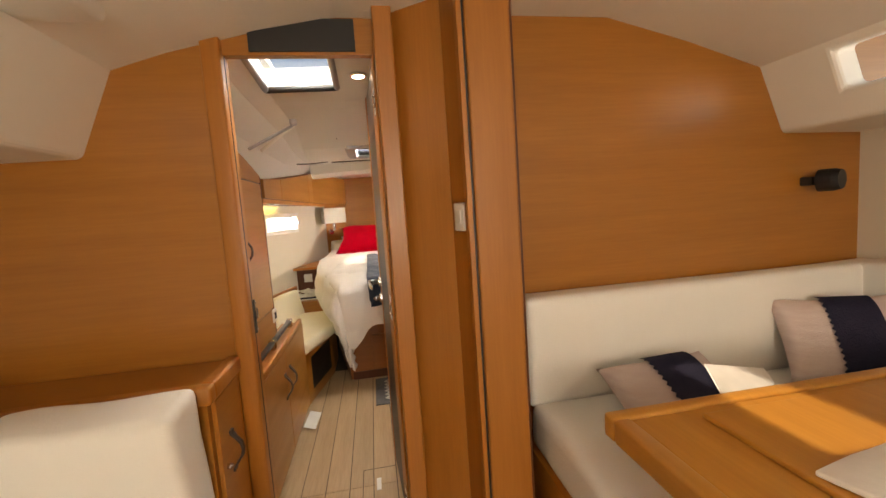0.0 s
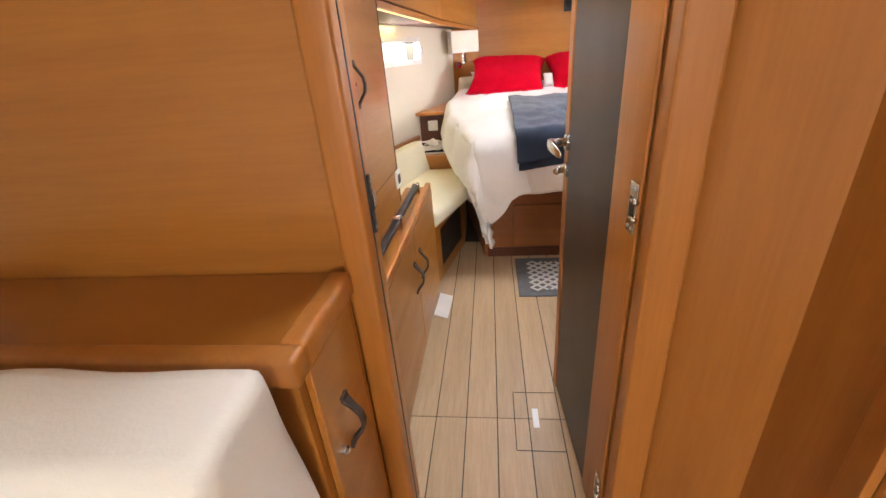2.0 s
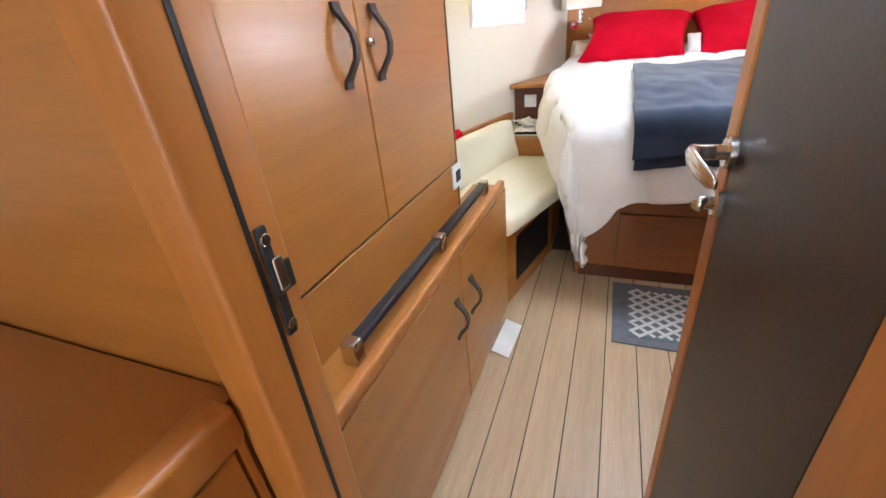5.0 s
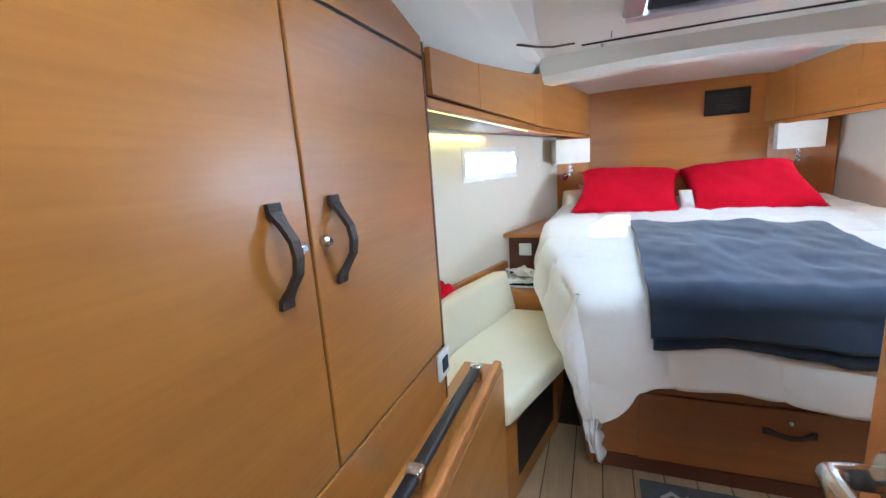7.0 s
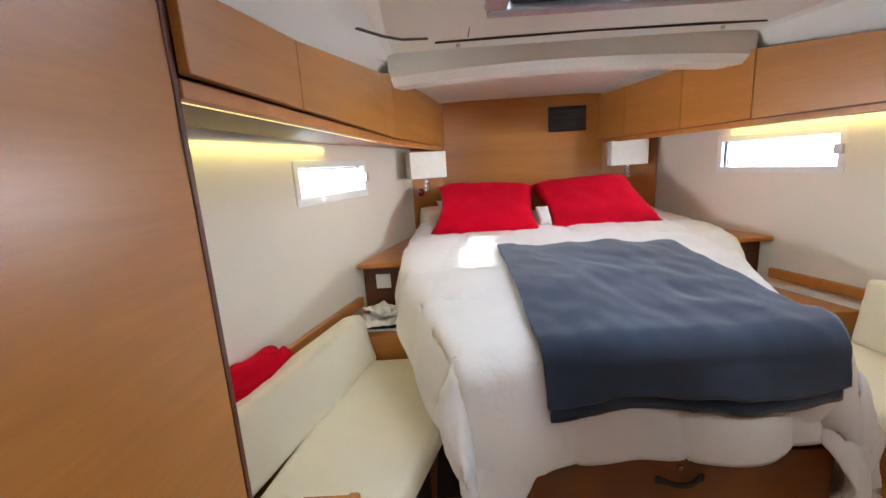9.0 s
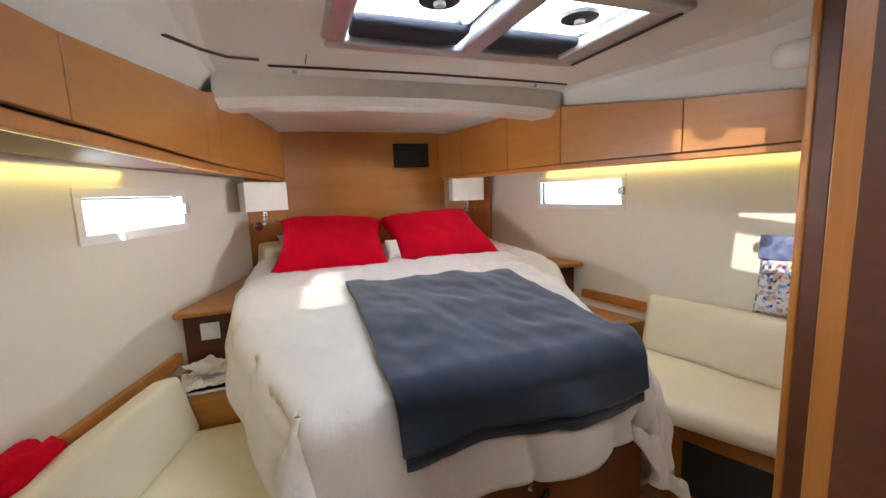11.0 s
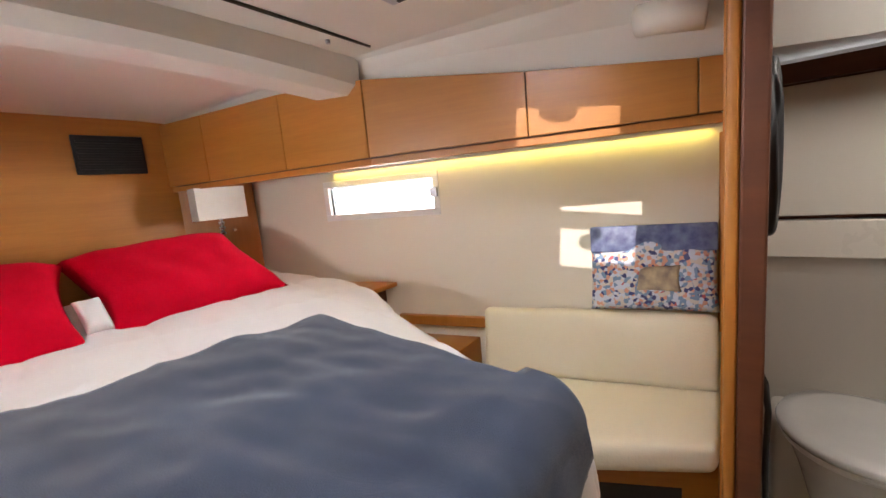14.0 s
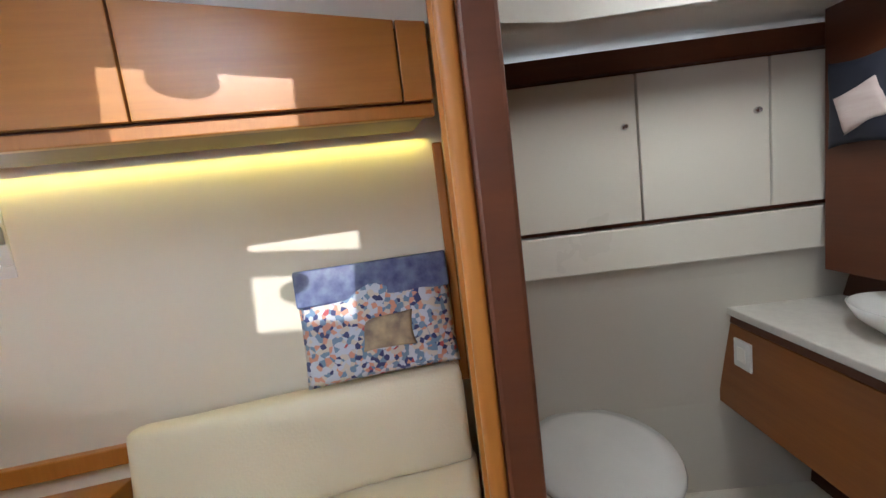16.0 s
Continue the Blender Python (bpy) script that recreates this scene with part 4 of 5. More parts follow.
for x, y, wide, tw, yaw, sd in ((-0.690, 5.08, 0.72, 3, -5, 1.0), (0.045, 5.10, 0.74, -2, 2, 7.0)):
    m = Matrix.Translation((x, y, 1.105)) @ pose(0, 0, 0, 27, tw, yaw)
    pw = pillow("pillow", wide, 0.60, 0.21, m, RED, seed=sd, pinch=0.13)
    tagged(pw, "crimson cotton pillow leaning on the white pillows", "pillow", group="red pillows")
for x, y, z, rz in ((-0.72, 5.45, 1.05, 3), (0.10, 5.45, 1.05, -3), (-0.325, 4.93, 1.05, 0)):
    m = Matrix.Translation((x, y, z)) @ pose(0, 0, 0, 62 if y > 5.2 else 40, 0, rz)
    pw = pillow("pillow", 0.66 if abs(x + 0.31) > 0.1 else 0.085, 0.17 if y < 5.2 else 0.22, 0.07, m, LINEN, seed=x * 3)
    tagged(pw, "white cotton pillow behind the red ones", "pillow", group="white pillows")
box_c = cushion("bolster", (0.20, 0.12, 0.16), Matrix.Translation((-1.07, 5.42, 1.02)) @ pose(0, 0, 0, 15, 0, 25), CREAM, puff=0.015)
tagged(box_c, "small cream cushion at the head of the bed", "cushion")


def reading_lamp(x, y, yaw):
    """Wall lamp: steel rose, two-jointed arm, and a box shade open above and below."""
    t = empty("reading_lamp", x, y, 1.33)
    m = Matrix.Translation((x, y, 0)) @ pose(0, 0, 0, 0, 0, yaw)
    w, d, z0, z1 = 0.135, 0.065, 1.335, 1.52
    p = []
    for x0, x1, y0, y1 in ((-w, w, -d, -d + 0.004), (-w, w, d - 0.004, d), (-w, -w + 0.004, -d, d), (w - 0.004, w, -d, d)):
        p.append(box("shade", x0, x1, y0, y1, z0, z1, SHADE, bevel=0.001, turn=m))
    p.append(rod("stem", [m @ Vector((0, 0, 1.24)), m @ Vector((0, 0, 1.40))], 0.011, STEEL))
    p.append(disc("bulb_holder", m @ Vector((0, 0, 1.40)), (0, 0, 1), 0.02, 0.06, PLASTIC))
    for k in range(3):
        p.append(disc("collar", m @ Vector((0, 0, 1.25 + 0.03 * k)), (0, 0, 1), 0.020, 0.015, STEEL, sides=16))
    p.append(rod("arm", [m @ Vector((0, 0, 1.25)), m @ Vector((0.02, 0.08, 1.24)), m @ Vector((0.02, 0.22, 1.22))], 0.009, STEEL))
    p.append(disc("rose", m @ Vector((0.02, 0.22, 1.22)), m.to_3x3() @ Vector((0, -1, 0)), 0.035, 0.03, STEEL))
    p.append(disc("button", m @ Vector((0.065, -0.01, 1.26)), m.to_3x3() @ Vector((0, -1, 0)), 0.009, 0.02, STEEL, sides=12))
    return tagged(under(t, *p), "wall reading lamp with an ivory box shade", "lamp", group="reading lamps")


reading_lamp(-1.10, 5.26, 22)
reading_lamp(0.475, 5.525, -8)

vent = empty("air_vent", 0.065, 5.748, 1.73)
p = [box("frame", -0.09, 0.22, 5.732, 5.749, 1.63, 1.83, BLACK, bevel=0.004)]
for k in range(6):
    z = 1.655 + 0.027 * k
    p.append(box("slat", -0.075, 0.205, 5.722, 5.733, z, z + 0.014, BLACK, bevel=0.002))
tagged(under(vent, *p), "black slatted air vent high on the headboard", "vent")

# garment behind the port backrest
bm = bmesh.new()
bmesh.ops.create_icosphere(bm, subdivisions=4, radius=1)
for v in bm.verts:
    c = v.co.copy()
    k = 1 + 0.35 * noise.noise(c * 2.4) + 0.18 * noise.noise(c * 6)
    v.co = Vector((-1.70 + 0.07 * c.x * k + 0.06 * c.y, 3.50 + 0.24 * c.y * k, 0.725 + 0.065 * c.z * k))
tagged(finish("red_jacket", bm, RED, smooth=True), "crumpled red jacket stuffed behind the backrest", "jacket")

# patterned bag on the starboard backrest
BAG = material("printed_bag", (0.55, 0.58, 0.62), 0.5, second=(0.03, 0.035, 0.12), scale=16, bump=0.2, bump_scale=60)
nt = BAG.node_tree
pb = nt.nodes["Principled BSDF"]
tc = nt.nodes.new("ShaderNodeTexCoord")
vo = nt.nodes.new("ShaderNodeTexVoronoi")
vo.inputs["Scale"].default_value = 72
cr = nt.nodes.new("ShaderNodeValToRGB")
cr.color_ramp.interpolation = "CONSTANT"
for pos, col in ((0.0, (0.03, 0.04, 0.16)), (0.22, (0.55, 0.60, 0.70)), (0.45, (0.62, 0.30, 0.22)), (0.55, (0.16, 0.26, 0.42)), (0.70, (0.60, 0.55, 0.50)), (0.9, (0.45, 0.08, 0.10))):
    e = cr.color_ramp.elements.new(pos) if pos else cr.color_ramp.elements[0]
    e.color = (*col, 1)
cr.color_ramp.elements[-1].color = (0.5, 0.55, 0.62, 1)
nt.links.new(tc.outputs["Object"], vo.inputs["Vector"])
nt.links.new(vo.outputs["Color"], cr.inputs[0])
nt.links.new(cr.outputs[0], pb.inputs["Base Color"])
BAGTOP = material("navy_print", (0.035, 0.045, 0.16), 0.5, second=(0.16, 0.20, 0.34), scale=28, bump=0.2)
bag = empty("tote_bag", 1.12, 3.31, 0.80)
mb = Matrix.Translation((1.125, 3.31, 0.985)) @ pose(0, 0, 0, 0, 8, 12.5) @ pose(0, 0, 0, 90, 0, 90)
p = [pillow("sack", 0.48, 0.36, 0.07, mb, BAG, seed=3, pinch=0.03)]
p.append(box("collar", -0.235, 0.235, 0.070, 0.182, -0.036, 0.030, BAGTOP, bevel=0.008, segments=3, turn=mb @ Matrix.Translation((0, 0, 0.0))))
p.append(pillow("print", 0.17, 0.11, 0.02, mb @ Matrix.Translation((-0.02, -0.04, -0.033)), material("ochre_print", (0.50, 0.40, 0.24), 0.6, second=(0.18, 0.14, 0.12), scale=22)))
tagged(under(bag, *p), "patterned blue and coral tote bag propped on the backrest", "bag")

# ---------------------------------------------------------------- door leaf of the cabin
DOOR = Matrix.Translation((-0.575, 1.618, 0.0)) @ pose(0, 0, 0, 0, 0, 3.2)


def lever_handle():
    """Steel lever: round rose, stout spindle standing off the door, and a broad tapered grip that turns back along it."""
    bm = bmesh.new()
    spine = [(-0.008, 0.572, 1.052, 0.013, 0.013), (-0.050, 0.572, 1.052, 0.013, 0.013), (-0.066, 0.566, 1.052, 0.011, 0.016), (-0.070, 0.545, 1.051, 0.008, 0.018), (-0.068, 0.500, 1.048, 0.007, 0.016), (-0.062, 0.455, 1.044, 0.006, 0.013), (-0.058, 0.438, 1.043, 0.003, 0.007)]
    rings = []
    for i, (x, y, z, a, h) in enumerate(spine):
        p, q = Vector(spine[max(i - 1, 0)][:3]), Vector(spine[min(i + 1, len(spine) - 1)][:3])
        t = (q - p).normalized()
        side = t.cross(Vector((0, 0, 1))).normalized()
        rings.append([bm.verts.new(Vector((x, y, z)) + side * a * math.cos(k * math.pi / 6) + Vector((0, 0, h * math.sin(k * math.pi / 6)))) for k in range(12)])
    for a, b in zip(rings, rings[1:]):
        for k in range(12):
            bm.faces.new((a[k], a[(k + 1) % 12], b[(k + 1) % 12], b[k]))
    bm.faces.new(rings[0][::-1])
    bm.faces.new(rings[-1])
    bm.transform(DOOR)
    return finish("lever", bm, STEEL, smooth=True)


t = empty("cabin_door", -0.575, 1.62, 0.0)
p = [box("core", 0.004, 0.038, 0.002, 0.628, 0.02, 2.02, WOOD_V, bevel=0.004, turn=DOOR)]
p.append(box("panel", -0.003, 0.0035, 0.155, 0.578, 0.03, 2.01, PANEL, bevel=0.002, turn=DOOR))
p.append(box("hinge_stile", -0.006, 0.0035, 0.002, 0.152, 0.02, 2.02, WOOD_V, bevel=0.004, segments=3, turn=DOOR))
p.append(box("latch_stile", -0.006, 0.0035, 0.581, 0.628, 0.02, 2.02, WOOD_V, bevel=0.003, turn=DOOR))
for z in (0.19, 1.03, 1.85):
    p.append(prism("hinge", [(DOOR @ Vector(q)).xy for q in ((-0.0062, 0.003, 0), (-0.0062, 0.041, 0), (-0.010, 0.041, 0), (-0.010, 0.003, 0))], z - 0.052, z + 0.052, STEEL, bevel=0.0015))
    for y in (0.013, 0.031):
        for dz in (-0.040, 0.040):
            p.append(disc("hinge_screw", DOOR @ Vector((-0.0105, y, z + dz)), (-1, 0, 0), 0.004, 0.003, ALU, sides=10))
    p.append(box("hinge_slot", -0.0112, -0.0102, 0.012, 0.032, z - 0.022, z + 0.022, BLACK, bevel=0.0, turn=DOOR))
    for dz in (-0.018, 0.018):
        p.append(rod("hinge_arm", [DOOR @ Vector((-0.012, 0.016, z + dz)), DOOR @ Vector((-0.012, -0.004, z + dz))], 0.006, STEEL))
p.append(disc("handle_rose", DOOR @ Vector((-0.012, 0.572, 1.052)), (-1, 0, 0), 0.027, 0.014, STEEL))
p.append(lever_handle())
p.append(disc("lock_rose", DOOR @ Vector((-0.012, 0.576, 0.962)), (-1, 0, 0), 0.025, 0.014, STEEL))
p.append(rod("lock_turn", [DOOR @ Vector((-0.012, 0.576, 0.962)), DOOR @ Vector((-0.036, 0.576, 0.962)), DOOR @ Vector((-0.044, 0.570, 0.957))], 0.012, STEEL))
p.append(box("latch_plate", 0.010, 0.032, 0.6275, 0.631, 0.89, 1.08, STEEL, bevel=0.001, turn=DOOR))
tagged(under(t, *p), "open cabin door with a dark panel and steel lever", "door")
t = empty("door_strike", -1.124, 1.68, 1.0)
p = [box("plate", -1.1248, -1.119, 1.683, 1.697, 0.975, 1.110, BLACK, bevel=0.002), box("latch_lip", -1.1195, -1.1155, 1.684, 1.712, 1.030, 1.065, BLACK, bevel=0.003), box("latch_bolt", -1.1195, -1.112, 1.686, 1.700, 1.036, 1.075, STEEL, bevel=0.002)]
for z in (1.096, 0.990):
    p.append(disc("screw", (-1.1183, 1.690, z), (1, 0, 0), 0.007, 0.003, STEEL, sides=10))
tagged(under(t, *p), "dark strike plate with steel latch on the jamb", "strike plate")
dl = empty("downlight", -0.64, 2.0, 2.0)
p = [disc("rim", (-0.64, 2.0, crown_height(2.0) - 0.001), (0, 0, -1), 0.04, 0.012, STEEL), disc("lens", (-0.64, 2.0, crown_height(2.0) - 0.006), (0, 0, -1), 0.03, 0.008, LAMPGLOW)]
tagged(under(dl, *p), "small round ceiling light with a steel rim", "ceiling light")
# Stay under the headliner: two rods that meet at one foot.
for (x, y) in ((-1.02, 2.43),):
    t = empty("headliner_stay", x, y, 1.84)
    p = [rod("arm", [(x - 0.225, y - 0.1, 1.80), (x, y, 1.94)], 0.008, ALU), rod("arm", [(x - 0.20, y + 0.06, 1.815), (x, y, 1.94)], 0.011, LINER), disc("foot", (x, y, 1.955), (0, 0, -1), 0.02, 0.03, ALU)]
    tagged(under(t, *p), "slim metal stay under the headliner", "stay")
roll = rod("rolled_blind", [(0.66, 3.09, 1.80), (0.66, 3.22, 1.82), (0.67, 3.26, 1.825)], 0.045, LINER, sides=16)
tagged(roll, "cream rolled screen tucked under the headliner", "blind")

# floor mat
t = empty("floor_mat", -0.45, 3.2, 0.0)
p = [box("border", -0.715, -0.21, 2.94, 3.43, 0.003, 0.011, GREYMAT, bevel=0.003), box("field", -0.655, -0.27, 2.99, 3.38, 0.011, 0.0125, GREYMAT, bevel=0.0)]
bm = bmesh.new()
for d in (1, -1):
    for k in range(-9, 10):
        c = k * 0.062
        pts = []
        for s in np.linspace(-0.5, 0.5, 60):
            x, y = -0.4625 + s, 3.185 + d * s * 0.9 + c
            if -0.652 < x < -0.273 and 2.993 < y < 3.377:
                pts.append((x, y))
        if len(pts) > 2:
            a, b = Vector(pts[0]), Vector(pts[-1])
            n = Vector((-(b - a).y, (b - a).x)).normalized() * 0.0075
            vs = [bm.verts.new((q.x, q.y, 0.0145 + 0.0003 * d)) for q in (a - n, b - n, b + n, a + n)]
            lo = [bm.verts.new((q.x, q.y, 0.0120)) for q in (a - n, b - n, b + n, a + n)]
            bm.faces.new(vs)
            for i in range(4):
                bm.faces.new((lo[i], lo[(i + 1) % 4], vs[(i + 1) % 4], vs[i]))
p.append(tagged(finish("lattice", bm, PALEMAT), "pale lattice pattern"))
tagged(under(t, *p), "grey bedside mat with a pale lattice pattern", "mat")

# ---------------------------------------------------------------- heads
t = empty("heads_locker", 1.3, 2.35, 1.17)
p = [box("body", 1.195, 1.42, 1.74, 2.98, 1.170, 1.64, WOOD_D, bevel=0.0)]
for y0, y1 in ((2.447, 2.90), (2.046, 2.441), (1.76, 2.040)):
    p.append(box("door", 1.175, 1.193, y0, y1, 1.183, 1.632, GEL, bevel=0.003))
for y in (2.487, 2.085):
    p.append(knob((1.175, y, 1.478), (-1, 0, 0)))
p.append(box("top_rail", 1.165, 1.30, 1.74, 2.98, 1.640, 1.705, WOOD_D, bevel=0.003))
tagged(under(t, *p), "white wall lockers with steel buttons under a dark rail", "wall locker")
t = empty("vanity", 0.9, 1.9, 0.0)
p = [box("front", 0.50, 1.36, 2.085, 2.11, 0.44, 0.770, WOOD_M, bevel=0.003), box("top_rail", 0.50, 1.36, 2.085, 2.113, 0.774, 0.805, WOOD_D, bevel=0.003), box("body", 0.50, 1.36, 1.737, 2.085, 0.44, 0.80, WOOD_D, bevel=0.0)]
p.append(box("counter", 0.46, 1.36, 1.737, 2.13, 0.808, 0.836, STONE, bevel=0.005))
tagged(under(t, *p), "teak vanity with a pale solid counter", "vanity")
outlet("power_outlet", (1.22, 2.1105, 0.68), (-1, 0, 0), (0, 1, 0), 0.08, 0.10, "white socket on the vanity front")
bm = bmesh.new()
prof = [(0.07, 0.838), (0.10, 0.848), (0.15, 0.886), (0.17, 0.921), (0.163, 0.923), (0.14, 0.891), (0.09, 0.856), (0.0, 0.852)]
rings = [[bm.verts.new((0.86 + r * math.cos(k * math.pi / 16), 1.90 + 0.85 * r * math.sin(k * math.pi / 16), z)) for k in range(32)] for r, z in prof[:-1]]
for a, b in zip(rings, rings[1:]):
    for k in range(32):
        bm.faces.new((a[k], a[(k + 1) % 32], b[(k + 1) % 32], b[k]))
bm.faces.new(rings[0][::-1])
bm.faces.new(rings[-1])
tagged(finish("wash_basin", bm, CERAMIC, smooth=True), "white round basin standing on the counter", "basin")


def oval(name, cx, cy, rx, ry, layers, mat, sides=36, egg=0.0):
    bm = bmesh.new()
    rings = []
    for k, z in layers:
        rings.append([bm.verts.new((cx + rx * k * math.cos(a) * (1 + egg * math.cos(a)), cy + ry * k * math.sin(a), z)) for a in (2 * math.pi * i / sides for i in range(sides))])
    for a, b in zip(rings, rings[1:]):
        for i in range(sides):
            bm.faces.new((a[i], a[(i + 1) % sides], b[(i + 1) % sides], b[i]))
    bm.faces.new(rings[0][::-1])
    bm.faces.new(rings[-1])
    return finish(name, bm, mat, smooth=True)


t = empty("toilet", 1.10, 2.62, 0.0)
p = [oval("lid", 1.12, 2.655, 0.27, 0.235, ((1.0, 0.425), (1.02, 0.438), (0.99, 0.452), (0.8, 0.458), (0.3, 0.460)), CERAMIC)]
p.append(oval("seat", 1.12, 2.655, 0.27, 0.235, ((0.96, 0.398), (0.99, 0.412), (0.96, 0.423)), PLASTIC))
p.append(oval("bowl", 1.13, 2.655, 0.25, 0.215, ((0.55, 0.03), (0.58, 0.10), (0.80, 0.28), (0.97, 0.385), (0.95, 0.396)), CERAMIC))
p.append(box("plinth", 1.13, 1.36, 2.42, 2.90, 0.03, 0.41, GEL, bevel=0.03, segments=3))
tagged(under(t, *p), "white marine toilet with its lid closed", "toilet")
hose = rod("shower_hose", [(0.60, 2.965, 0.85), (0.585, 2.95, 0.80), (0.62, 2.94, 0.70), (0.60, 2.945, 0.55), (0.63, 2.94, 0.40), (0.70, 2.93, 0.25)], 0.008, BLACK)
tagged(hose, "black hose hanging along the partition", "hose")
bm = bmesh.new()
bmesh.ops.create_icosphere(bm, subdivisions=4, radius=1)
for v in bm.verts:
    c = v.co.copy()
    k = 1 + 0.25 * noise.noise(c * 2.2)
    c = Vector([math.copysign(abs(q) ** 0.55, q) for q in c])
    v.co = Vector((0.66 + 0.05 * c.x * k * (1.3 - 0.3 * c.z), 2.955 + 0.028 * c.y * k, 1.42 + 0.23 * c.z))
tagged(finish("dark_garment", bm, BLACK, smooth=True), "dark garment hanging on the partition", "garment")
mc = empty("mirror_cabinet", 0.9, 1.82, 0.96)
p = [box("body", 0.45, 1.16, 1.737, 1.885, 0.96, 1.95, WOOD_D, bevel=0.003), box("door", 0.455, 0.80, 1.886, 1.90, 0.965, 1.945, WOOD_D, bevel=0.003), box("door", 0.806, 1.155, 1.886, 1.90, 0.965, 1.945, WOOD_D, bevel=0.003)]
tagged(under(mc, *p), "dark teak cabinet above the vanity", "cabinet")
t = empty("toiletry_pouch", 1.05, 1.91, 1.42)
p = [pillow("pouch", 0.19, 0.24, 0.045, Matrix.Translation((1.02, 1.926, 1.455)) @ pose(0, 0, 0, 90, 0, 0), NAVY, seed=2), pillow("flap", 0.13, 0.11, 0.03, Matrix.Translation((1.0, 1.946, 1.44)) @ pose(0, 0, 0, 90, 18, 0), PINK, seed=6)]
tagged(under(t, *p), "soft toiletry pouch hanging on the dark wall", "pouch")

# ---------------------------------------------------------------- saloon
t = empty("console_cabinet", -1.6, 1.5, 0.0)
p = [box("body", -2.295, -1.206, 1.365, 1.655, 0.0, 0.862, WOOD_H, bevel=0.0)]
p.append(box("top", -2.295, -1.21, 1.372, 1.657, 0.863, 0.890, WOOD_H, bevel=0.003))
p.append(box("fiddle_front", -2.295, -1.175, 1.322, 1.372, 0.850, 0.912, WOOD_V, bevel=0.012, segments=4))
p.append(box("fiddle_side", -1.225, -1.175, 1.366, 1.627, 0.851, 0.9125, WOOD_V, bevel=0.012, segments=4))
p.append(box("door", -1.204, -1.188, 1.385, 1.610, 0.10, 0.840, WOOD_H, bevel=0.003))
p.append(box("stile", -1.204, -1.190, 1.615, 1.628, 0.0, 0.87, WOOD_V, bevel=0.002))
p.append(strap_handle((0, 0, 1), (1, 0, 0), (-1.188, 1.475, 0.618), 0.15))
p.append(knob((-1.188, 1.42, 0.59), (1, 0, 0)))
tagged(under(t, *p), "teak console with rounded fiddle rails and a side door", "cabinet")

t = empty("saloon_settee_port", -1.7, 0.6, 0.0)
p = [box("base", -2.295, -1.10, -1.2, 1.30, 0.0, 0.36, WOOD_H, bevel=0.004)]
p.append(cushion("seat", (1.16, 2.4, 0.16), Matrix.Translation((-1.66, 0.09, 0.445)), WHITEC, puff=0.015, edge=0.05))
p.append(cushion("backrest", (0.50, 0.17, 0.42), Matrix.Translation((-1.45, 1.235, 0.715)) @ pose(0, 0, 0, 8, 0, 0), WHITEC, puff=0.018, edge=0.03, seed=2))
p.append(cushion("backrest", (0.30, 1.15, 0.44), Matrix.Translation((-1.87, 0.72, 0.735)) @ pose(0, 0, 0, 0, -10, 0), WHITEC, puff=0.03, edge=0.05, seed=6))
tagged(under(t, *p), "cream upholstered saloon settee with loose back cushions", "settee", group="saloon settees")
ob = box("tray", -2.19, -1.80, 1.275, 1.365, 0.9135, 0.945, BLACK, bevel=0.006)
tagged(ob, "black tray lying on the console rail", "tray")

t = empty("saloon_settee_star", 0.8, 1.1, 0.0)
p = [box("base", -0.08, 1.70, 0.62, 1.60, 0.0, 0.44, WOOD_H, bevel=0.004)]
p.append(cushion("seat", (1.77, 0.85, 0.17), Matrix.Translation((0.815, 1.06, 0.53)), WHITEC, puff=0.01, edge=0.04, seed=8))
p.append(cushion("backrest", (1.78, 0.13, 0.45), Matrix.Translation((0.82, 1.535, 0.818)), WHITEC, puff=0.012, edge=0.035, seed=9))
p.append(cushion("backrest", (0.14, 1.5, 0.45), Matrix.Translation((1.61, 0.75, 0.835)), WHITEC, puff=0.012, edge=0.035, seed=11))
tagged(under(t, *p), "cream upholstered saloon corner settee", "settee", group="saloon settees")

t = empty("saloon_table", 0.55, 0.5, 0.0)
p = [box("top", -0.012, 1.21, -0.35, 0.905, 0.792, 0.838, WOOD_T, bevel=0.004)]
p.append(box("rim", -0.062, 1.26, 0.906, 0.952, 0.780, 0.846, WOOD_T, bevel=0.010, segments=3))
p.append(box("rim", -0.062, -0.014, -0.36, 0.905, 0.780, 0.846, WOOD_T, bevel=0.010, segments=3))
p.append(box("leaf", 0.16, 1.15, -0.33, 0.86, 0.839, 0.852, WOOD_T, bevel=0.004))
p.append(box("pedestal", 0.42, 0.78, 0.0, 0.5, 0.0, 0.79, WOOD_V, bevel=0.01))
tagged(under(t, *p), "teak saloon table with a raised rim and folded leaf", "table")
nap = cushion("napkin", (0.42, 0.28, 0.012), Matrix.Translation((0.40, 0.49, 0.862)) @ pose(0, 0, 0, 0, 0, 8), LINEN, puff=0.006, edge=0.004)
tagged(nap, "folded pale cloth on the table", "cloth")


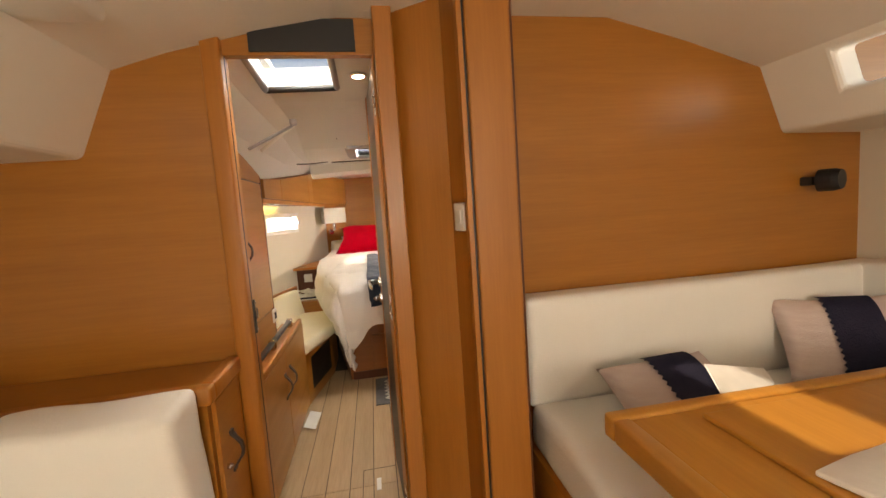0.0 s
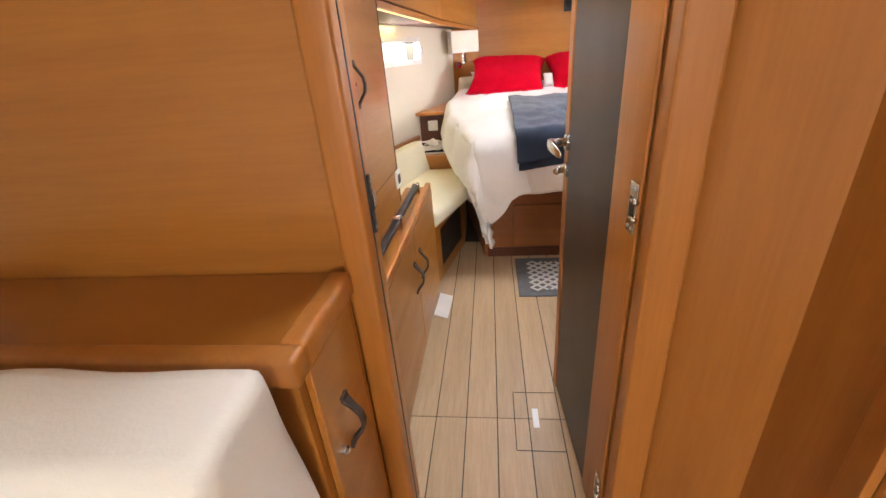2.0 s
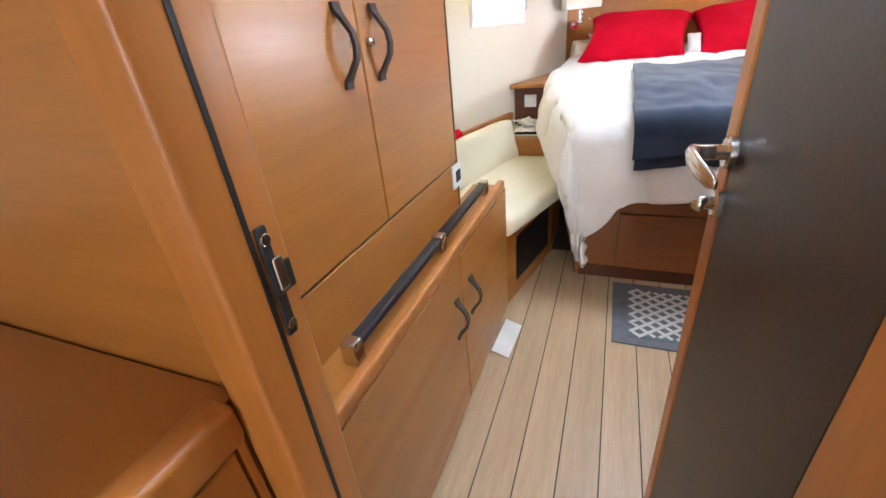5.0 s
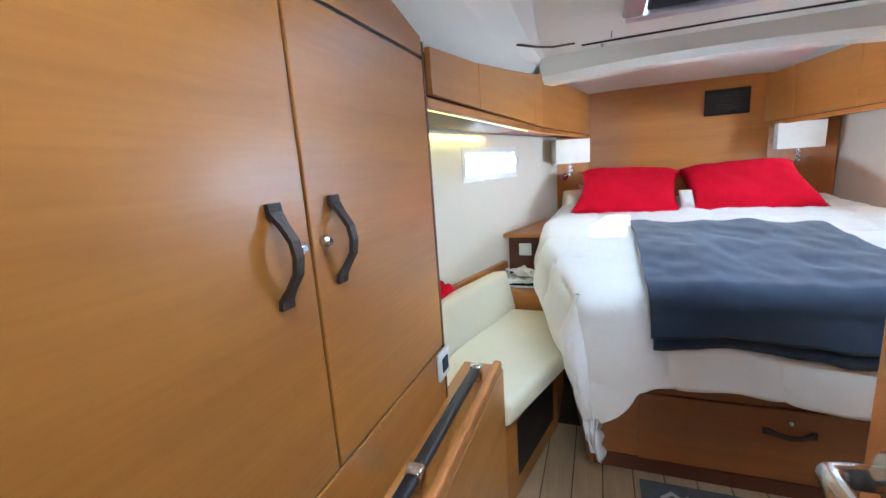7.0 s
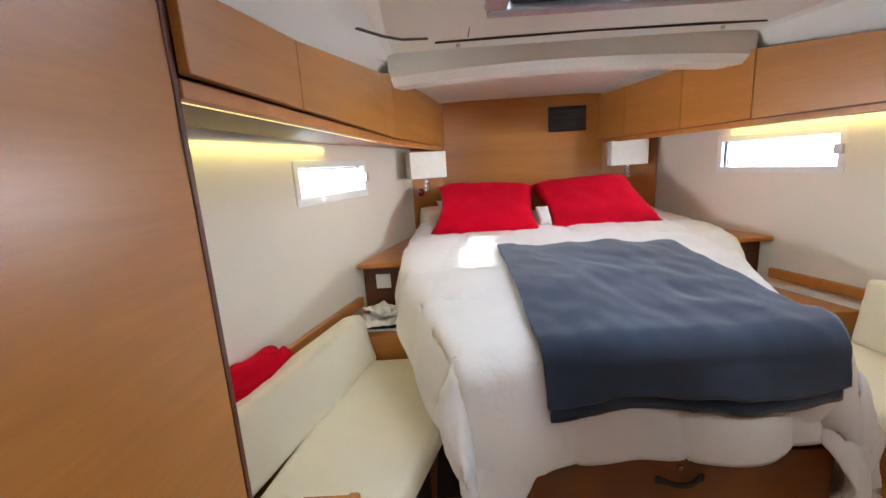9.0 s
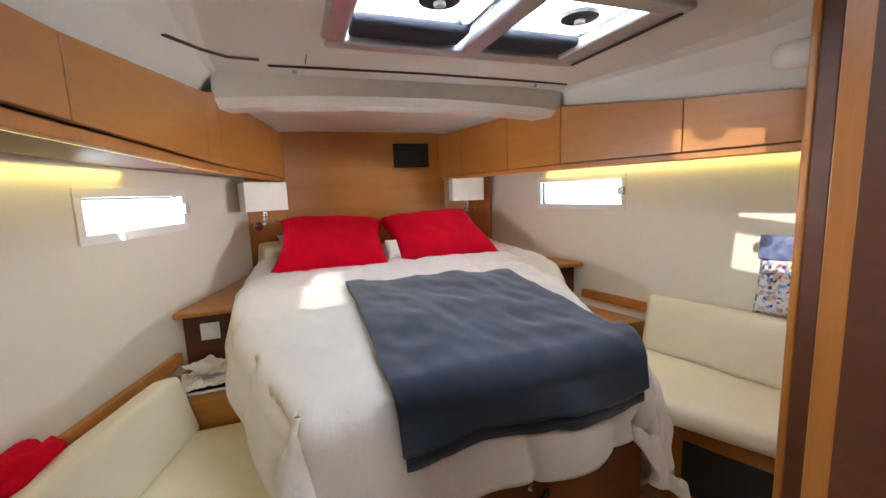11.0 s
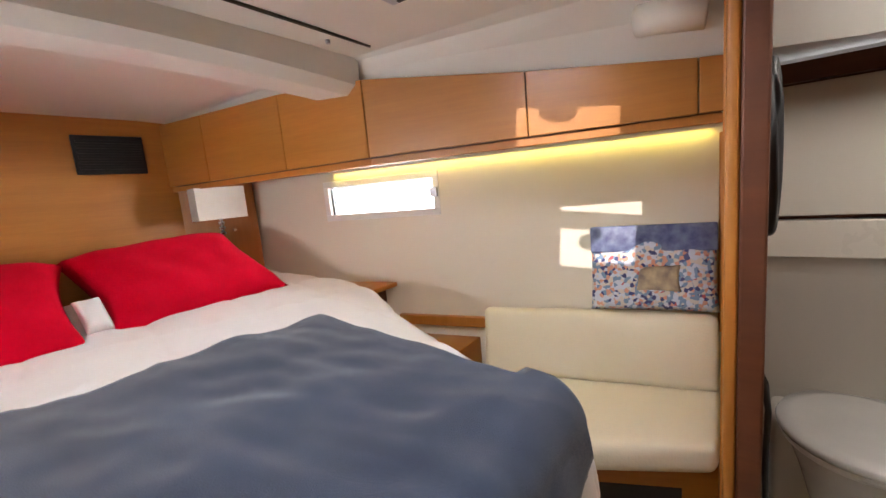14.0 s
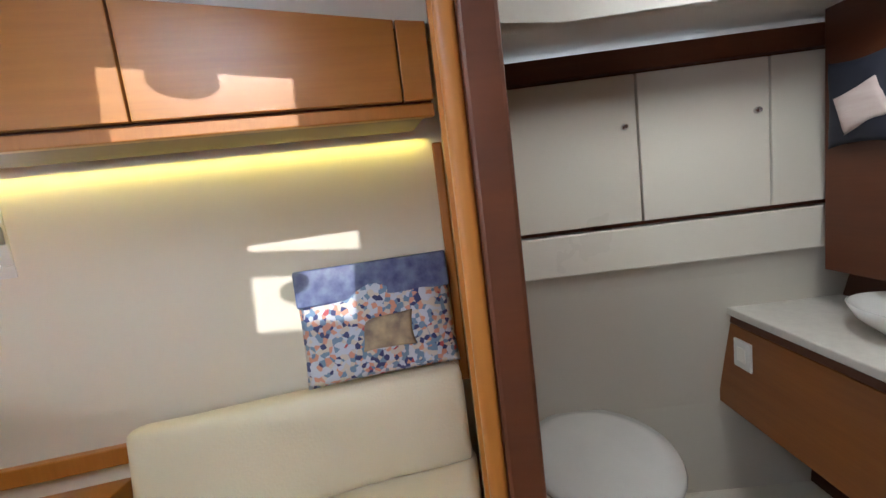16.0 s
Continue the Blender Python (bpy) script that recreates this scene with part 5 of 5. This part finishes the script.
def throw_pillow(m, seed):
    """Two-tone pillow: pale pink ends and a dark band whose edges are a ragged zigzag."""
    loc = m.translation
    t = empty("throw_pillow", *loc)
    body = pillow("cover", 0.48, 0.36, 0.13, m, PINK, seed=seed)
    bm = bmesh.new()
    n = 28
    cols = []
    for k in range(n + 1):
        v = -0.93 + 1.86 * k / n
        zig = 0.025 * (1 if k % 2 else -1)
        line = []
        for q in range(9):
            u = -0.28 + (zig if q == 0 else 0) + q / 8 * (0.80 - (zig if q == 0 else 0) + 0.02)
            full = max(0, (1 - u**4) * (1 - v**4)) ** 0.55
            line.append(bm.verts.new(m @ Vector((u * 0.24, v * 0.18, 0.067 * full + 0.006))))
        cols.append(line)
    for a, b in zip(cols, cols[1:]):
        for q in range(8):
            bm.faces.new((a[q], a[q + 1], b[q + 1], b[q]))
    band = finish("dark_band", bm, INK, smooth=True)
    return tagged(under(t, body, band), "pale pink pillow with a ragged dark blue band", "pillow", group="throw pillows")


throw_pillow(Matrix.Translation((0.41, 1.24, 0.675)) @ pose(0, 0, 0, 32, 0, 4), 1.0)
throw_pillow(Matrix.Translation((1.24, 1.33, 0.775)) @ pose(0, 0, 0, 60, 0, -18), 5.0)
ob = box("paper_card", -0.11, 0.11, -0.06, 0.06, 0, 0.006, PAPER, bevel=0.001, turn=Matrix.Translation((0.62, 1.19, 0.735)) @ pose(0, 0, 0, 32, 8, -10))
tagged(ob, "white card lying on the throw pillow", "card")
t = empty("wall_speaker", 1.42, 1.6, 1.43)
p = [box("bracket", 1.37, 1.43, 1.56, 1.619, 1.41, 1.45, BLACK, bevel=0.006), disc("head", (1.42, 1.52, 1.43), (0.3, -1, 0), 0.05, 0.08, BLACK)]
tagged(under(t, *p), "small black reading light on the bulkhead", "wall light")

# ---------------------------------------------------------------- floor, plank by plank
floor = structure(box("floor", -2.45, 1.75, -2.6, 5.8, -0.08, 0.0, CAULK, bevel=0.0), "pale laminate plank floor with dark seams", "floor")
meshes = {}
PW, GAP = 0.123, 0.0045


def plank(x, y0, y1, w):
    key = (round(w, 3), round(y1 - y0, 3))
    if key not in meshes:
        bm = bmesh.new()
        bmesh.ops.create_cube(bm, size=1)
        for v in bm.verts:
            v.co = Vector((v.co.x * (w - GAP), v.co.y * (y1 - y0 - GAP), v.co.z * 0.004))
        me = bpy.data.meshes.new("plank")
        bm.to_mesh(me)
        bm.free()
        me.materials.append(FLOOR)
        meshes[key] = me
    ob = new("plank", meshes[key])
    ob.location = (x, (y0 + y1) / 2, 0.0005)
    ob.parent = floor


for k in range(-10, 18):
    x = -0.922 + k * PW
    for y0, y1 in ((-2.6, -1.2), (-1.2, 0.5), (0.5, 2.045), (2.045, 3.75)):
        if x < -1.25 and y0 > 1.9:
            continue
        plank(x, y0, y1, PW)
t = empty("floor_hatch", -0.70, 2.05, 0.0)
p = [box("lid_edge", -0.792, -0.615, 1.897, 1.9005, 0.0026, 0.0034, CAULK, bevel=0), box("lid_edge", -0.792, -0.615, 2.182, 2.1855, 0.0026, 0.0034, CAULK, bevel=0), box("lid_edge", -0.794, -0.7905, 1.902, 2.181, 0.0026, 0.0034, CAULK, bevel=0)]
p.append(box("pull", -0.722, -0.698, 2.0, 2.095, 0.002, 0.006, PLASTIC, bevel=0.002))
tagged(under(t, *p), "flush floor hatch with a white pull", "floor hatch")
